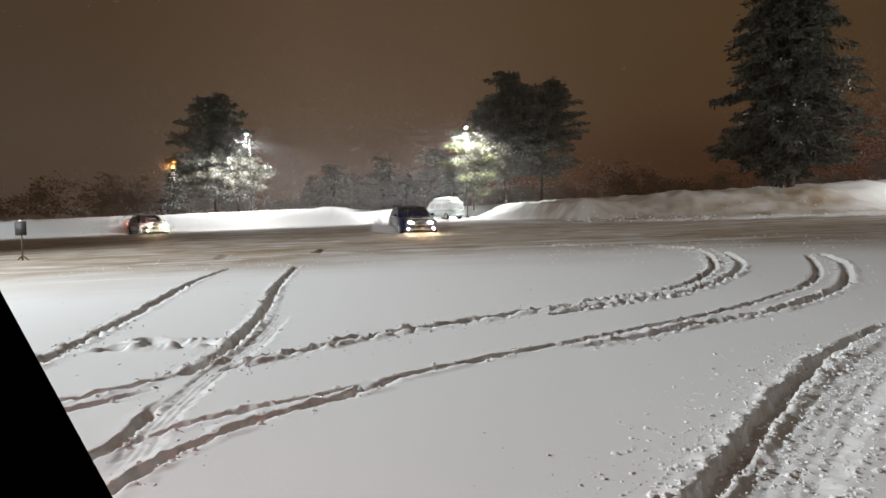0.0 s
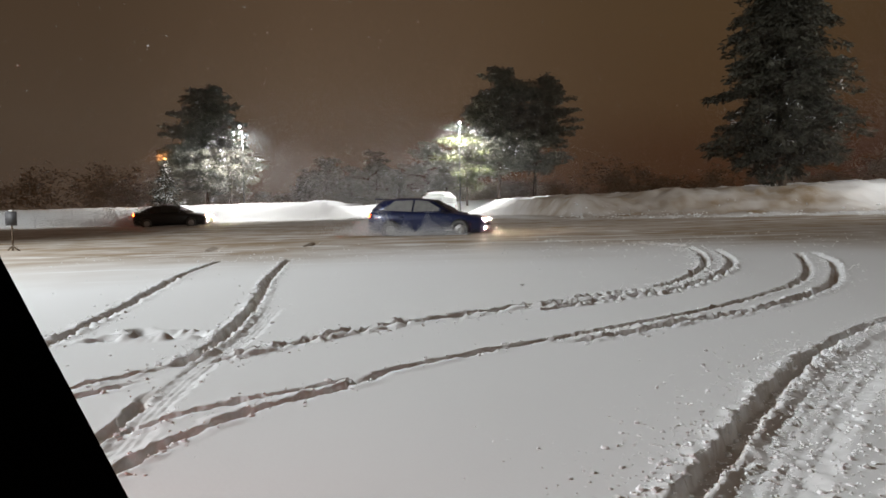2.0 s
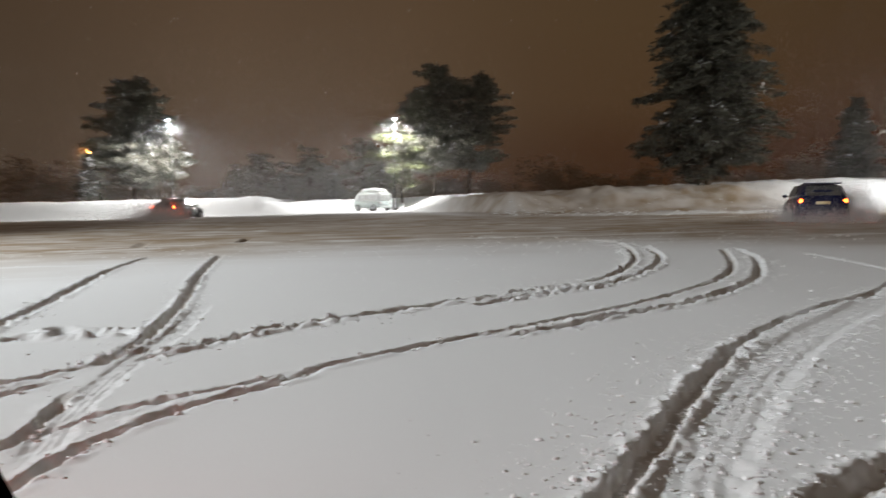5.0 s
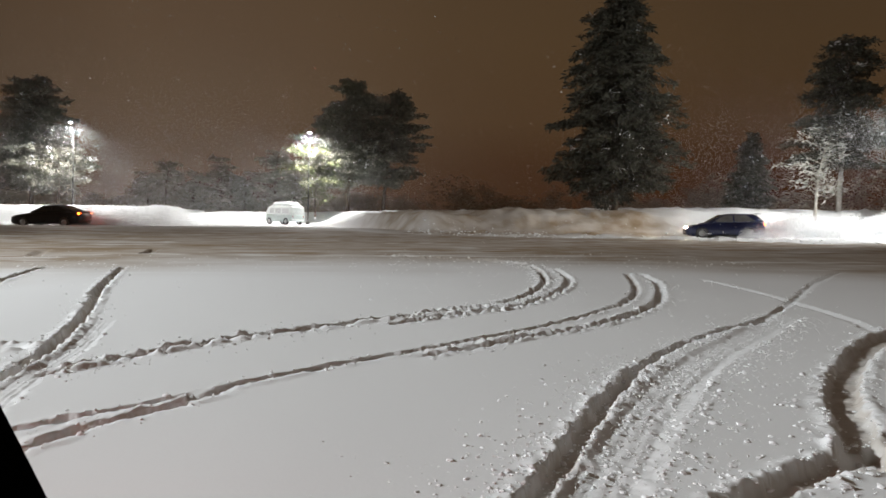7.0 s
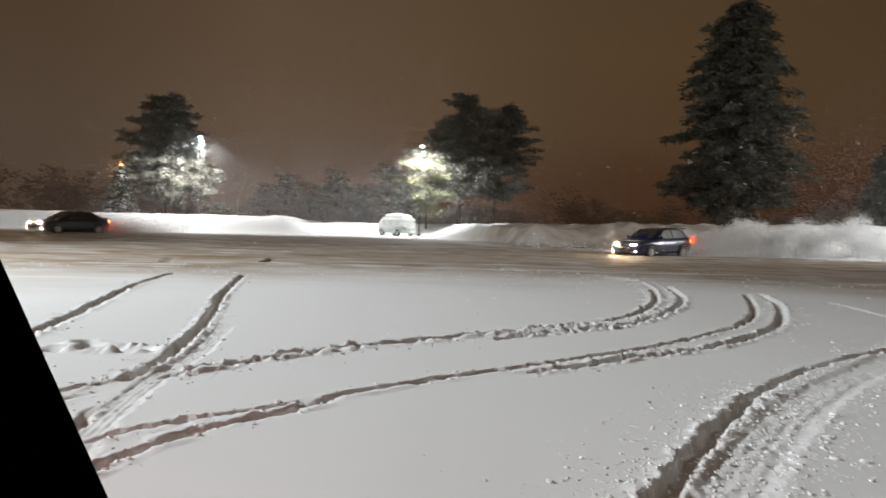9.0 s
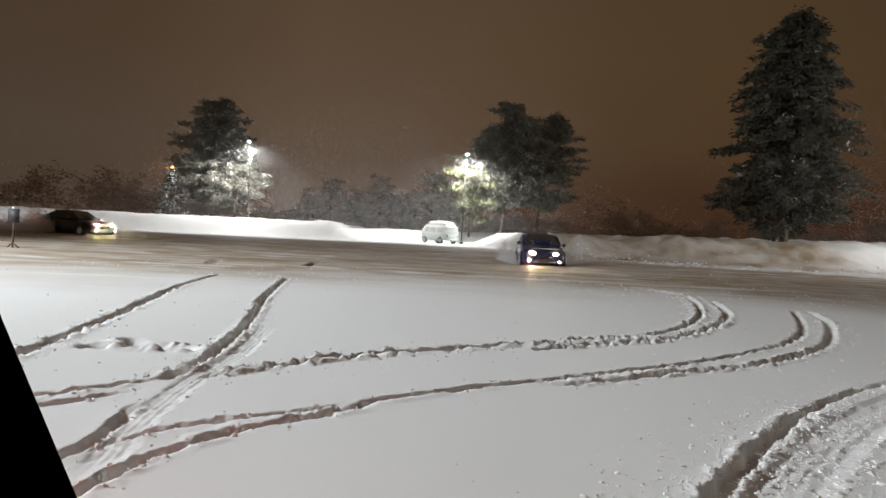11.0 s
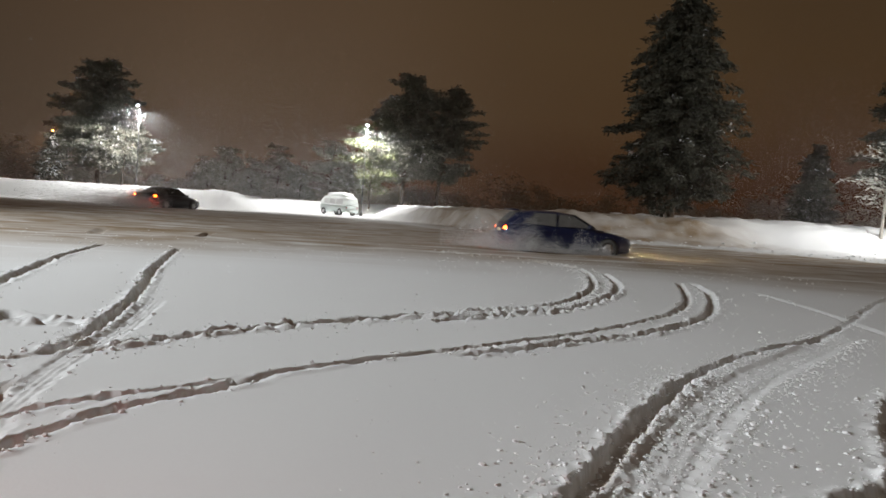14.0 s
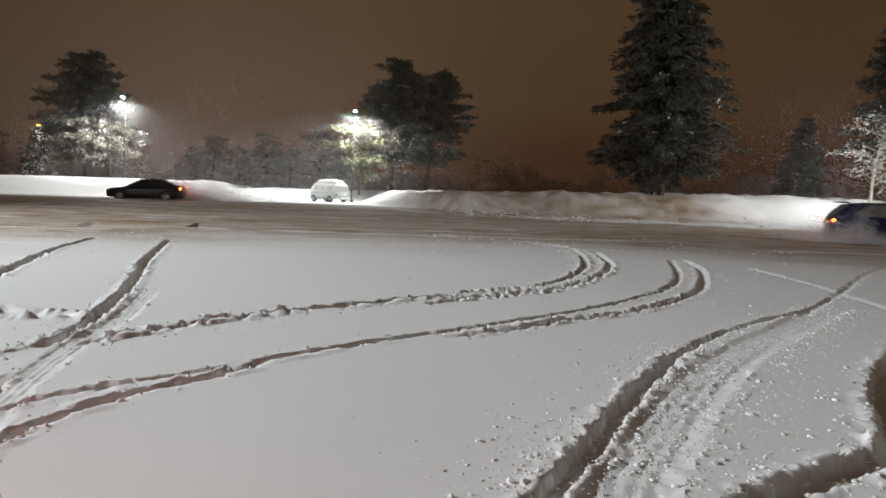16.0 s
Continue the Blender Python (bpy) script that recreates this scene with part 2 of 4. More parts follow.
def terrain(x, y):
    """Height of the snow without wheel marks."""
    x, y = np.asarray(x, float), np.asarray(y, float)
    z = 0.015 * np.clip(x, -60, 45)
    z = z + 0.20 * ease(y, 38, 49) * (1 - ease(y, 52, 62)) * (1 - ease(x, 2, 12))
    z = z + 0.02 * bumps(x, y, 3.1, 1) + 0.005 * bumps(x, y, 0.9, 2)
    # ploughed bank along the far left side of the lot
    crest = 1.58 + 0.06 * bumps(x, y * 0, 3.0, 4) + 0.06 * bumps(x, y, 1.1, 5) + 0.05 * bumps(x, y, 0.5, 15)
    crest = crest + 0.16 * np.exp(-((x + 11.4) / 1.0) ** 6) * (0.9 + 0.3 * bumps(x, y, 0.6, 16))
    left = ease(y, 70.5, 75.5) * crest * (1 - 0.3 * ease(x, -10.7, -9.8))
    left = left * (1 - 0.2 * ease(y, 79, 95))
    # the open bay where the van stands
    bay = ease(x, -10.0, -7.0)
    back = ease(y, 81.5, 85) * (1.15 + 0.15 * bumps(x, y, 2.0, 6))
    lot = left * (1 - bay) + back * bay
    # rising bank along the far right side
    edge = 46.0 - 0.03 * np.maximum(x, 0) + 1.0 * bumps(x, y, 4.0, 7)
    edge = edge + 2.6 * np.maximum(9 - x, 0) ** 1.25
    d = y - edge
    tall = 1.25 + 0.3 * ease(x, 6, 26) + 0.20 * bumps(x, y, 2.3, 8) + 0.11 * bumps(x, y, 0.9, 9) + 0.07 * bumps(x, y, 0.45, 13)
    tall = tall + 0.42 * np.exp(-((x - 14.9) / 1.3) ** 2 - ((d - 3.6) / 2.0) ** 2)
    tall = tall + 0.2 * ease(x, 24, 30)
    right = ease(d, 0, 4.5) * tall * ease(x, 3.0, 7.0)
    z = z + np.maximum(lot, right)
    # churned chunks between lane and bank
    rough = ease(y, far_edge(x) - 5.5, far_edge(x) - 1.5) * (1 - ease(d, 3.0, 7.0)) * ease(x, 5, 11)
    z = z + rough * (0.10 * bumps(x, y, 0.6, 10) + 0.07 * bumps(x * 0.5, y, 0.35, 11))
    fresh = 1 - ease(y, 17, 22)
    z = z + (1 - fresh) * (0.016 * bumps(x * 0.35, y, 0.30, 12) + 0.018 * np.maximum(bumps(x * 0.5, y, 0.7, 17), 0)) * (y < 47)
    return z


def smooth_line(pts, step=0.05):
    """Catmull-Rom curve through points, evenly sampled."""
    p = [np.array(q, float) for q in pts]
    p = [2 * p[0] - p[1]] + p + [2 * p[-1] - p[-2]]
    out = []
    for a, b, c, d in zip(p, p[1:], p[2:], p[3:]):
        n = max(2, int(np.linalg.norm(c - b) / step))
        for i in range(n):
            t = i / n
            out.append(0.5 * (2 * b + (c - a) * t + (2 * a - 5 * b + 4 * c - d) * t * t + (3 * b - a - 3 * c + d) * t ** 3))
    out.append(p[-2])
    return np.array(out)


# Wheel marks: centre line, half width, depth, ridge of thrown snow, loose clods beside it per metre.
MARKS = [
    ([(-3.30, 5.2), (-3.42, 6.57), (-3.6, 7.95), (-3.88, 9.88), (-4.43, 13.37), (-4.69, 17.04)], 0.056, 0.095, 0.036, 90),
    ([(-3.1, 4.3), (-2.48, 4.96), (-2.22, 5.29), (-1.89, 5.72)], 0.046, 0.065, 0.020, 20),
    ([(-2.9, 4.1), (-2.34, 4.71), (-2.14, 5.0), (-1.87, 5.31)], 0.045, 0.040, 0.010, 10),
    ([(-1.95, 5.55), (-1.89, 6.26), (-1.96, 7.31), (-2.2, 9.32), (-2.71, 12.48), (-3.22, 16.93)], 0.055, 0.105, 0.034, 80),
    ([(-1.49, 3.42), (-1.64, 4.32), (-1.72, 5.53), (-1.70, 6.87), (-1.86, 8.8)], 0.090, 0.014, 0.002, 8),
    ([(-3.61, 21.6), (-3.81, 24.8)], 0.140, 0.100, 0.020, 5),
    ([(-6.2, 21.2), (-6.9, 24.6)], 0.140, 0.070, 0.020, 4),
    ([(-1.76, 5.72), (-1.34, 6.19), (-0.85, 6.72), (-0.27, 7.26), (0.41, 7.75), (1.06, 8.29), (1.93, 8.92), (2.83, 9.71), (3.58, 10.78), (4.39, 12.53), (5.25, 15.3), (5.57, 17.16)], 0.048, 0.070, 0.045, 130),
    ([(1.0, 7.83), (1.84, 8.48), (2.72, 9.11), (3.58, 10.21), (4.42, 11.62), (5.24, 13.65), (5.88, 16.26)], 0.057, 0.054, 0.045, 60),
    ([(5.57, 17.16), (5.07, 18.82), (3.91, 20.03), (2.78, 21.59)], 0.160, 0.030, 0.050, 15),
    ([(-1.60, 2.9), (-1.46, 3.29), (-1.37, 3.69), (-1.16, 4.14), (-0.91, 4.46), (-0.61, 4.75), (-0.37, 5.12), (-0.12, 5.36), (0.29, 5.7), (0.98, 6.25), (1.79, 6.88), (2.66, 7.6), (3.88, 8.82), (4.87, 10.15), (5.75, 11.83), (6.89, 14.58)], 0.041, 0.060, 0.016, 26),
    ([(-1.75, 3.9), (-1.56, 4.14), (-1.27, 4.43), (-0.83, 4.76), (-0.38, 5.16)], 0.037, 0.041, 0.012, 18),
    ([(0.94, 6.0), (1.51, 6.34), (2.2, 6.87), (2.91, 7.36), (3.58, 7.88), (4.53, 8.95), (5.46, 10.39), (6.48, 12.53), (7.19, 14.75)], 0.057, 0.041, 0.035, 55),
    ([(-1.85, 3.4), (-1.75, 3.8), (-1.75, 4.22), (-1.83, 4.95)], 0.040, 0.060, 0.006, 12),
    ([(0.55, 2.2), (1.01, 2.96), (1.33, 3.45), (1.76, 4.11), (2.45, 5.12), (3.0, 5.78)], 0.053, 0.070, 0.024, 190),
    ([(2.1, 4.62), (2.45, 5.12), (3.39, 6.2), (4.47, 7.14), (5.47, 7.92), (7.09, 9.62), (9.4, 12.17), (12.15, 14.83)], 0.034, 0.050, 0.010, 26),
    ([(1.22, 3.16), (1.36, 3.22), (1.52, 3.30)], 0.060, 0.070, 0.015, 20),
    ([(0.9, 2.2), (1.29, 2.92), (1.57, 3.33), (2.1, 4.09), (2.75, 4.93), (3.56, 5.83), (4.57, 6.8), (5.95, 8.19)], 0.170, 0.022, 0.004, 150),
    ([(1.5, 2.55), (1.95, 2.82), (2.37, 3.02), (2.84, 3.29), (3.5, 3.6)], 0.080, 0.080, 0.025, 60),
    ([(2.60, 2.9), (2.72, 3.09), (3.16, 3.71), (3.71, 4.48), (4.34, 5.16), (5.18, 5.96), (5.74, 6.43), (6.6, 7.0)], 0.100, 0.080, 0.025, 40),
    ([(7.69, 13.29), (7.39, 11.19), (6.92, 9.29), (6.51, 7.91), (5.91, 6.63)], 0.055, 0.022, 0.008, 12),
]
LINES = [smooth_line(m[0]) for m in MARKS]


SURFACE = []


def build_ground():
    def spread(lo, hi, fine, grow, shrink, far):
        """Even steps from lo to hi, growing ones out to far on either side."""
        mid = list(np.arange(lo, hi, fine))
        out, step, v = [], fine, hi
        while v < far[1]:
            out.append(v)
            step *= grow
            v += step
        low, step, v = [], fine * shrink, lo - fine
        while v > far[0]:
            low.append(v)
            step *= shrink
            v -= step
        return np.array([far[0]] + low[::-1] + mid + out + [far[1]])

    xs = np.unique(np.concatenate([spread(-5.2, 8.5, 0.04, 1.021, 1.035, (-700, 700)), np.arange(-2.6, -0.6, 0.0175), np.arange(0.9, 4.4, 0.0175)]).round(5))
    ys = np.unique(np.concatenate([[-200, -60, -20, -8, -3, 0, 1.2], np.arange(1.8, 5.6, 0.026), np.arange(5.6, 9, 0.034), np.arange(9, 18, 0.07), np.arange(18, 30, 0.14), np.arange(30, 92, 0.3), 92 + 0.4 * 1.09 ** np.arange(1, 90, 1) * 1.2]))
    ys = ys[ys < 900]
    x, y = np.meshgrid(xs, ys)
    shape = x.shape
    x, y = x.ravel(), y.ravel()
    z = terrain(x, y)
    near_edge = 20.5 - 0.035 * np.maximum(x, 0) ** 2 - 3.5 * ease(-x, 0.5, 7) + 1.2 * bumps(x, y, 2.5, 20)
    packed = ease(y, near_edge - 6.5, near_edge + 3.0) * (1 - ease(y, far_edge(x) - 4.5 + 1.5 * bumps(x, y, 2.0, 21), far_edge(x) - 1 + 10 * (1 - ease(x, 0, 8))))
    packed = packed * (0.86 + 0.2 * bumps(x * 0.25, y, 0.7, 22))
    # streaks of clean snow that the wheels have thrown across the lane
    packed = packed * (1 - 0.55 * ease(bumps(x * 0.10, y, 0.6, 25) + 0.4 * bumps(x * 0.5, y, 0.35, 26), 0.45, 0.9))
    # dirty ploughed snow in the bank, darkened further for the weak light there
    dirty_dim_bank = ease(y, 39, 45) * (1 - ease(y, 56, 64)) * ease(x, 4, 8) * (1 - ease(x, 22, 30))
    packed = np.maximum(packed, dirty_dim_bank * (0.80 + 0.25 * bumps(x, y, 1.3, 23) + 0.15 * bumps(x, y, 0.4, 24)))
    for (pts, half, deep, ridge, clods), line in zip(MARKS, LINES):
        lo, hi = line.min(0) - 0.7, line.max(0) + 0.7
        near = np.nonzero((x > lo[0]) & (x < hi[0]) & (y > lo[1]) & (y < hi[1]))[0]
        if not len(near):
            continue
        q = np.stack([x[near], y[near]], -1)
        best = np.full(len(near), 9.0)
        side = np.zeros(len(near))
        along = np.zeros(len(near))
        for k in range(0, len(line) - 1, 2):
            a, b = line[k], line[min(k + 2, len(line) - 1)]
            ab = b - a
            t = np.clip(((q - a) @ ab) / max(ab @ ab, 1e-9), 0, 1)
            gap = q - a - t[:, None] * ab
            d = np.hypot(gap[:, 0], gap[:, 1])
            m = d < best
            best[m] = d[m]
            side[m] = np.sign(ab[0] * gap[m, 1] - ab[1] * gap[m, 0])
            along[m] = (k + 2 * t[m]) * 0.05
        px, py = q[:, 0], q[:, 1]
        wob = best + 0.020 * bumps(px, py, 0.11, 30) + 0.014 * bumps(px, py, 0.05, 31)
        ends = ease(along, 0, 0.4) * (1 - ease(along, (len(line) - 1) * 0.05 - 0.5, (len(line) - 1) * 0.05 - 0.05))
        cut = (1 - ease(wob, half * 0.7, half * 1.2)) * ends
        wall = ease(wob, half * 0.9, half * 1.3) * (1 - ease(wob, half * 1.4, half * 1.4 + 0.10)) * ends
        lump = 0.5 + 0.7 * bumps(px, py, 0.075, 32) + 0.5 * bumps(px, py, 0.20, 33) + 0.45 * bumps(px, py, 0.04, 35)
        tread = (0.0026 * np.sin((best * side) / half * 13 + 0.8 * bumps(px, py, 0.3, 38)) + 0.004 * bumps(px, py, 0.05, 39) + 0.003 * bumps(px, py, 0.022, 42)) * (deep < 0.05) + 0.004 * np.sin(along * 75) * (deep > 0.05)
        z[near] += cut * (-0.85 * deep + tread + min(1.0, deep / 0.05) * (0.010 * bumps(px, py, 0.12, 34) + 0.006 * bumps(px, py, 0.05, 36))) + wall * ridge * 0.8 * np.clip(lump, -0.1, 1.6)
        # dirty packed snow in deep ruts; also colours in shade along their walls
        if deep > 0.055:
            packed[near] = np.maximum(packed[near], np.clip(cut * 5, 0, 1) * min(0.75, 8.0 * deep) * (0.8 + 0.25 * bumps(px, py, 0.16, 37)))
    # trampled pit between the marks
    for cx, cy, r, dep in ((-2.62, 7.0, 0.16, 0.12), (-2.98, 6.85, 0.09, 0.10), (-2.30, 6.98, 0.12, 0.08), (-2.82, 7.25, 0.08, 0.06)):
        near = np.hypot((x - cx) / 1.4, y - cy) < 3 * r
        d = np.hypot((x[near] - cx) / 1.4, y[near] - cy) / r
        z[near] += -dep * np.exp(-d ** 4) + 0.040 * np.exp(-((d - 1.5) / 0.5) ** 2) * np.clip(0.45 + 0.7 * bumps(x[near], y[near], 0.13, 40) + 0.5 * bumps(x[near], y[near], 0.05, 41), 0, 1.1)
    SURFACE.append((xs, ys, z.reshape(shape)))
    ny, nx = shape
    i = np.arange(nx * ny).reshape(shape)
    quads = np.stack([i[:-1, :-1], i[:-1, 1:], i[1:, 1:], i[1:, :-1]], -1).reshape(-1, 4)
    me = bpy.data.meshes.new("ground")
    me.vertices.add(nx * ny)
    me.vertices.foreach_set("co", np.stack([x, y, z], -1).ravel())
    me.loops.add(quads.size)
    me.loops.foreach_set("vertex_index", quads.ravel())
    me.polygons.add(len(quads))
    me.polygons.foreach_set("loop_start", np.arange(len(quads)) * 4)
    me.polygons.foreach_set("use_smooth", np.ones(len(quads), bool))
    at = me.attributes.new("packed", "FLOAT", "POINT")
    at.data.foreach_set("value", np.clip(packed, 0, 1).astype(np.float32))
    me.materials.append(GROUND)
    me.update(calc_edges=True)
    me.validate()
    return tagged(new("ground", me), "snow-covered parking lot with wheel ruts and a packed brownish lane", "ground", kind="structure")


def gz(x, y):
    return float(terrain(np.array([x]), np.array([y]))[0])


build_ground()


def top_of_snow(x, y):
    """Height of the snow with its wheel marks."""
    xs, ys, z = SURFACE[0]
    return float(z[np.searchsorted(ys, y), np.searchsorted(xs, x)])


def clod_field():
    """Loose snow clods thrown beside the ruts, joined."""
    rng = np.random.default_rng(5)
    proto = []
    for k in range(6):
        bm = bmesh.new()
        bmesh.ops.create_icosphere(bm, subdivisions=1, radius=1)
        for v in bm.verts:
            v.co *= 0.58 + 0.75 * rng.random()
            v.co.z *= 0.58
        proto.append((np.array([v.co[:] for v in bm.verts]), np.array([[v.index for v in f.verts] for f in bm.faces])))
        bm.free()
    vs, fs, count = [], [], 0

    def put(x, y, r):
        nonlocal count
        v, f = proto[rng.integers(6)]
        a = rng.random() * math.tau
        c, s = math.cos(a), math.sin(a)
        w = v * r * (0.8 + 0.4 * rng.random(3))
        w = np.stack([c * w[:, 0] - s * w[:, 1] + x, s * w[:, 0] + c * w[:, 1] + y, w[:, 2]], -1)
        w[:, 2] += top_of_snow(x, y) + 0.25 * r
        vs.append(w)
        fs.append(f + count)
        count += len(w)

    for (pts, half, deep, ridge, clods), line in zip(MARKS, LINES):
        total = int(clods * len(line) * 0.05 * 2.4)
        for _ in range(total):
            k = rng.integers(1, len(line) - 1)
            if rng.random() < 0.05 + 0.60 * float(ease(line[k][1], 4.5, 10.0)):
                continue
            d = line[k] - line[k - 1]
            d = d / max(np.linalg.norm(d), 1e-6)
            n = np.array([-d[1], d[0]])
            off = (half * 1.15 + rng.exponential() * (0.022 + 0.0008 * clods)) * (1 if rng.random() < 0.5 else -1)
            p = line[k] + n * off
            put(p[0], p[1], float(np.clip(0.003 + 0.0036 * rng.exponential(), 0.003, 0.024)))
    for _ in range(1500):  # crumbs pressed into the broad tread
        line = LINES[17]
        k = rng.integers(1, len(line) - 1)
        if rng.random() > 0.6 * float(ease(line[k][1], 4.0, 7.5)):
            put(line[k][0] + 0.09 * rng.normal(), line[k][1] + 0.05 * rng.normal(), float(np.clip(0.003 + 0.003 * rng.exponential(), 0.003, 0.014)))
    for _ in range(480):
        put(rng.uniform(1.9, 4.6), 2.5 + 2.6 * rng.random() ** 1.7, float(np.clip(0.004 + 0.006 * rng.exponential(), 0.004, 0.026)))
    for _ in range(330):
        put(rng.uniform(-6, 8), rng.uniform(6, 18), float(np.clip(0.005 + 0.005 * rng.exponential(), 0.005, 0.022)))
    for _ in range(700):
        x = rng.uniform(8, 30)
        y = float(far_edge(np.array([x]))[0]) + rng.uniform(-4, 4)
        put(x, y, float(np.clip(0.02 + 0.022 * rng.exponential(), 0.02, 0.10)))
    for _ in range(700):
        put(rng.uniform(-9, 12), rng.normal() * 2.0 + 18.5, float(np.clip(0.005 + 0.006 * rng.exponential(), 0.005, 0.024)))
    for _ in range(70):
        put(rng.uniform(7, 36), rng.uniform(44, 47), float(np.clip(0.03 + 0.03 * rng.exponential(), 0.03, 0.12)))
    me = mesh_of("snow_clods", np.concatenate(vs), np.concatenate(fs).tolist(), SNOW)
    tagged(new("snow_clods", me), "loose white snow clods scattered along the wheel ruts", "snow", kind="stuff")


clod_field()


# ---- street lamps ----
def street_lamp(x, y, height, arm, power, turn=0.0, tone=(1.0, 0.985, 0.95), soft=0.3, aim=None, wide=150):
    z = gz(x, y)
    lamp = thing("street_lamp", "tall grey steel street lamp with a glowing white head", "street lamp", pose(x, y, z, 0, 0, turn), "parking lot lamps")
    bm = bmesh.new()
    tube(bm, [(0, 0, -0.3), (0, 0, height * 0.5), (0, 0, height)], [0.075, 0.06, 0.042], 10)
    part("pole", bm, STEEL, lamp)
    bm = bmesh.new()
    box(bm, 0, 0, 0.12, 0.34, 0.34, 0.24, 0.03)
    part("base", bm, STEEL, lamp)
    bm = bmesh.new()
    tube(bm, [(0, 0, height - 0.15), (-arm * 0.5, 0, height + 0.06), (-arm, 0, height + 0.08)], [0.04, 0.035, 0.03], 8)
    part("arm", bm, STEEL, lamp)
    bm = bmesh.new()
    loft(bm, [[(-arm + sx * 0.38, sy * w, height + h) for sy, h in ((-1, 0.02), (-0.8, 0.14), (0.8, 0.14), (1, 0.02))] for sx, w in ((0.9, 0.10), (0.3, 0.19), (-0.6, 0.22), (-1.0, 0.14))])
    head = part("head", bm, STEEL, lamp, "flat lamp head")
    bm = bmesh.new()
    bmesh.ops.create_uvsphere(bm, u_segments=14, v_segments=8, radius=0.17, matrix=Matrix.Translation((-arm - 0.05, 0, height - 0.01)) @ Matrix.Diagonal((1.1, 0.8, 0.55, 1)))
    part("lens", bm, LAMP_GLASS, lamp, "glowing white glass")
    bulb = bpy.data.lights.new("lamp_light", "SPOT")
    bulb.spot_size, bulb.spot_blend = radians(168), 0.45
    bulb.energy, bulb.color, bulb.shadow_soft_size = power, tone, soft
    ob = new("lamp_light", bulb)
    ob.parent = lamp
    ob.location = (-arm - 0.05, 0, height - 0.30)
    if aim:  # cone narrowed and turned to keep light off other ground; head stays level
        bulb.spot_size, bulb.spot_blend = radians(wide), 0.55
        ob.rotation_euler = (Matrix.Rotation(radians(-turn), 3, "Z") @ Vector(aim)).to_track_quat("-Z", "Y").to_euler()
    return lamp


street_lamp(-20.05, 80.8, 8.0, 1.0, 10500, 90)
street_lamp(2.55, 80.8, 9.35, 1.0, 10500, 90)
street_lamp(40.0, 37.0, 8.8, 0.6, 14500, 20, aim=(-13, 7, -8), wide=116)
street_lamp(-54.0, 62.0, 9.0, 0.6, 9000, 0, (0.90, 0.97, 1.0))
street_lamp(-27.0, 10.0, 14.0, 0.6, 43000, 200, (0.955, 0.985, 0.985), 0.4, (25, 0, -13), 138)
# Unseen fill lamp, added behind the camera to lift the right foreground.
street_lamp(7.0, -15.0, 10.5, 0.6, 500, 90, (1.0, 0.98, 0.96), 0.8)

# sodium lamp in the distance behind the small spruce
sod = thing("distant_lamp", "distant orange sodium lamp glowing behind a spruce", "street lamp", pose(-31.7, 91, 1.2))
bm = bmesh.new()
tube(bm, [(0, 0, -0.3), (0, 0, 5.4)], [0.08, 0.05], 8)
part("pole", bm, STEEL, sod)
bm = bmesh.new()
bmesh.ops.create_uvsphere(bm, u_segments=12, v_segments=8, radius=0.14, matrix=Matrix.Translation((0, 0, 5.5)))
part("lens", bm, SODIUM, sod, "orange glowing globe")
sl = bpy.data.lights.new("sodium_light", "POINT")
sl.energy, sl.color, sl.shadow_soft_size = 1800, (1.0, 0.36, 0.08), 0.3
so = new("sodium_light", sl)
so.parent = sod
so.location = (0.3, -0.5, 5.5)


# ---- trees ----
def needle_sprays(rng, anchors, count, size, droop):
    """Small needle sprays: thin kinked blades round each anchor (place, outward way, reach)."""
    n = len(anchors) * count
    c = np.repeat(np.array([a[0] for a in anchors]), count, 0)
    way = np.repeat(np.array([a[1] for a in anchors]), count, 0)
    reach = np.repeat(np.array([a[2] for a in anchors]), count)
    c = c + rng.normal(size=(n, 3)) * reach[:, None] * np.array([0.42, 0.42, 0.26])
    d = way * 0.7 + rng.normal(size=(n, 3)) * np.array([0.6, 0.6, 0.28]) - np.array([0, 0, droop])
    d /= np.linalg.norm(d, axis=1)[:, None]
    s = np.cross(d, rng.normal(size=(n, 3)) * np.array([0.5, 0.5, 1.0]))
    s /= np.linalg.norm(s, axis=1)[:, None] + 1e-6
    L = size * (0.6 + 0.8 * rng.random(n))[:, None]
    w = L * 0.17
    v = np.stack([c - s * w * 0.4, c + s * w * 0.4, c + d * L * 0.55 + s * w, c + d * L * 0.55 - s * w, c + d * L], 1).reshape(-1, 3)
    k = np.arange(n)[:, None] * 5
    quads = (k + np.array([0, 1, 2, 3])).tolist()
    tris = (k + np.array([3, 2, 4])).tolist()
    return v, quads + tris


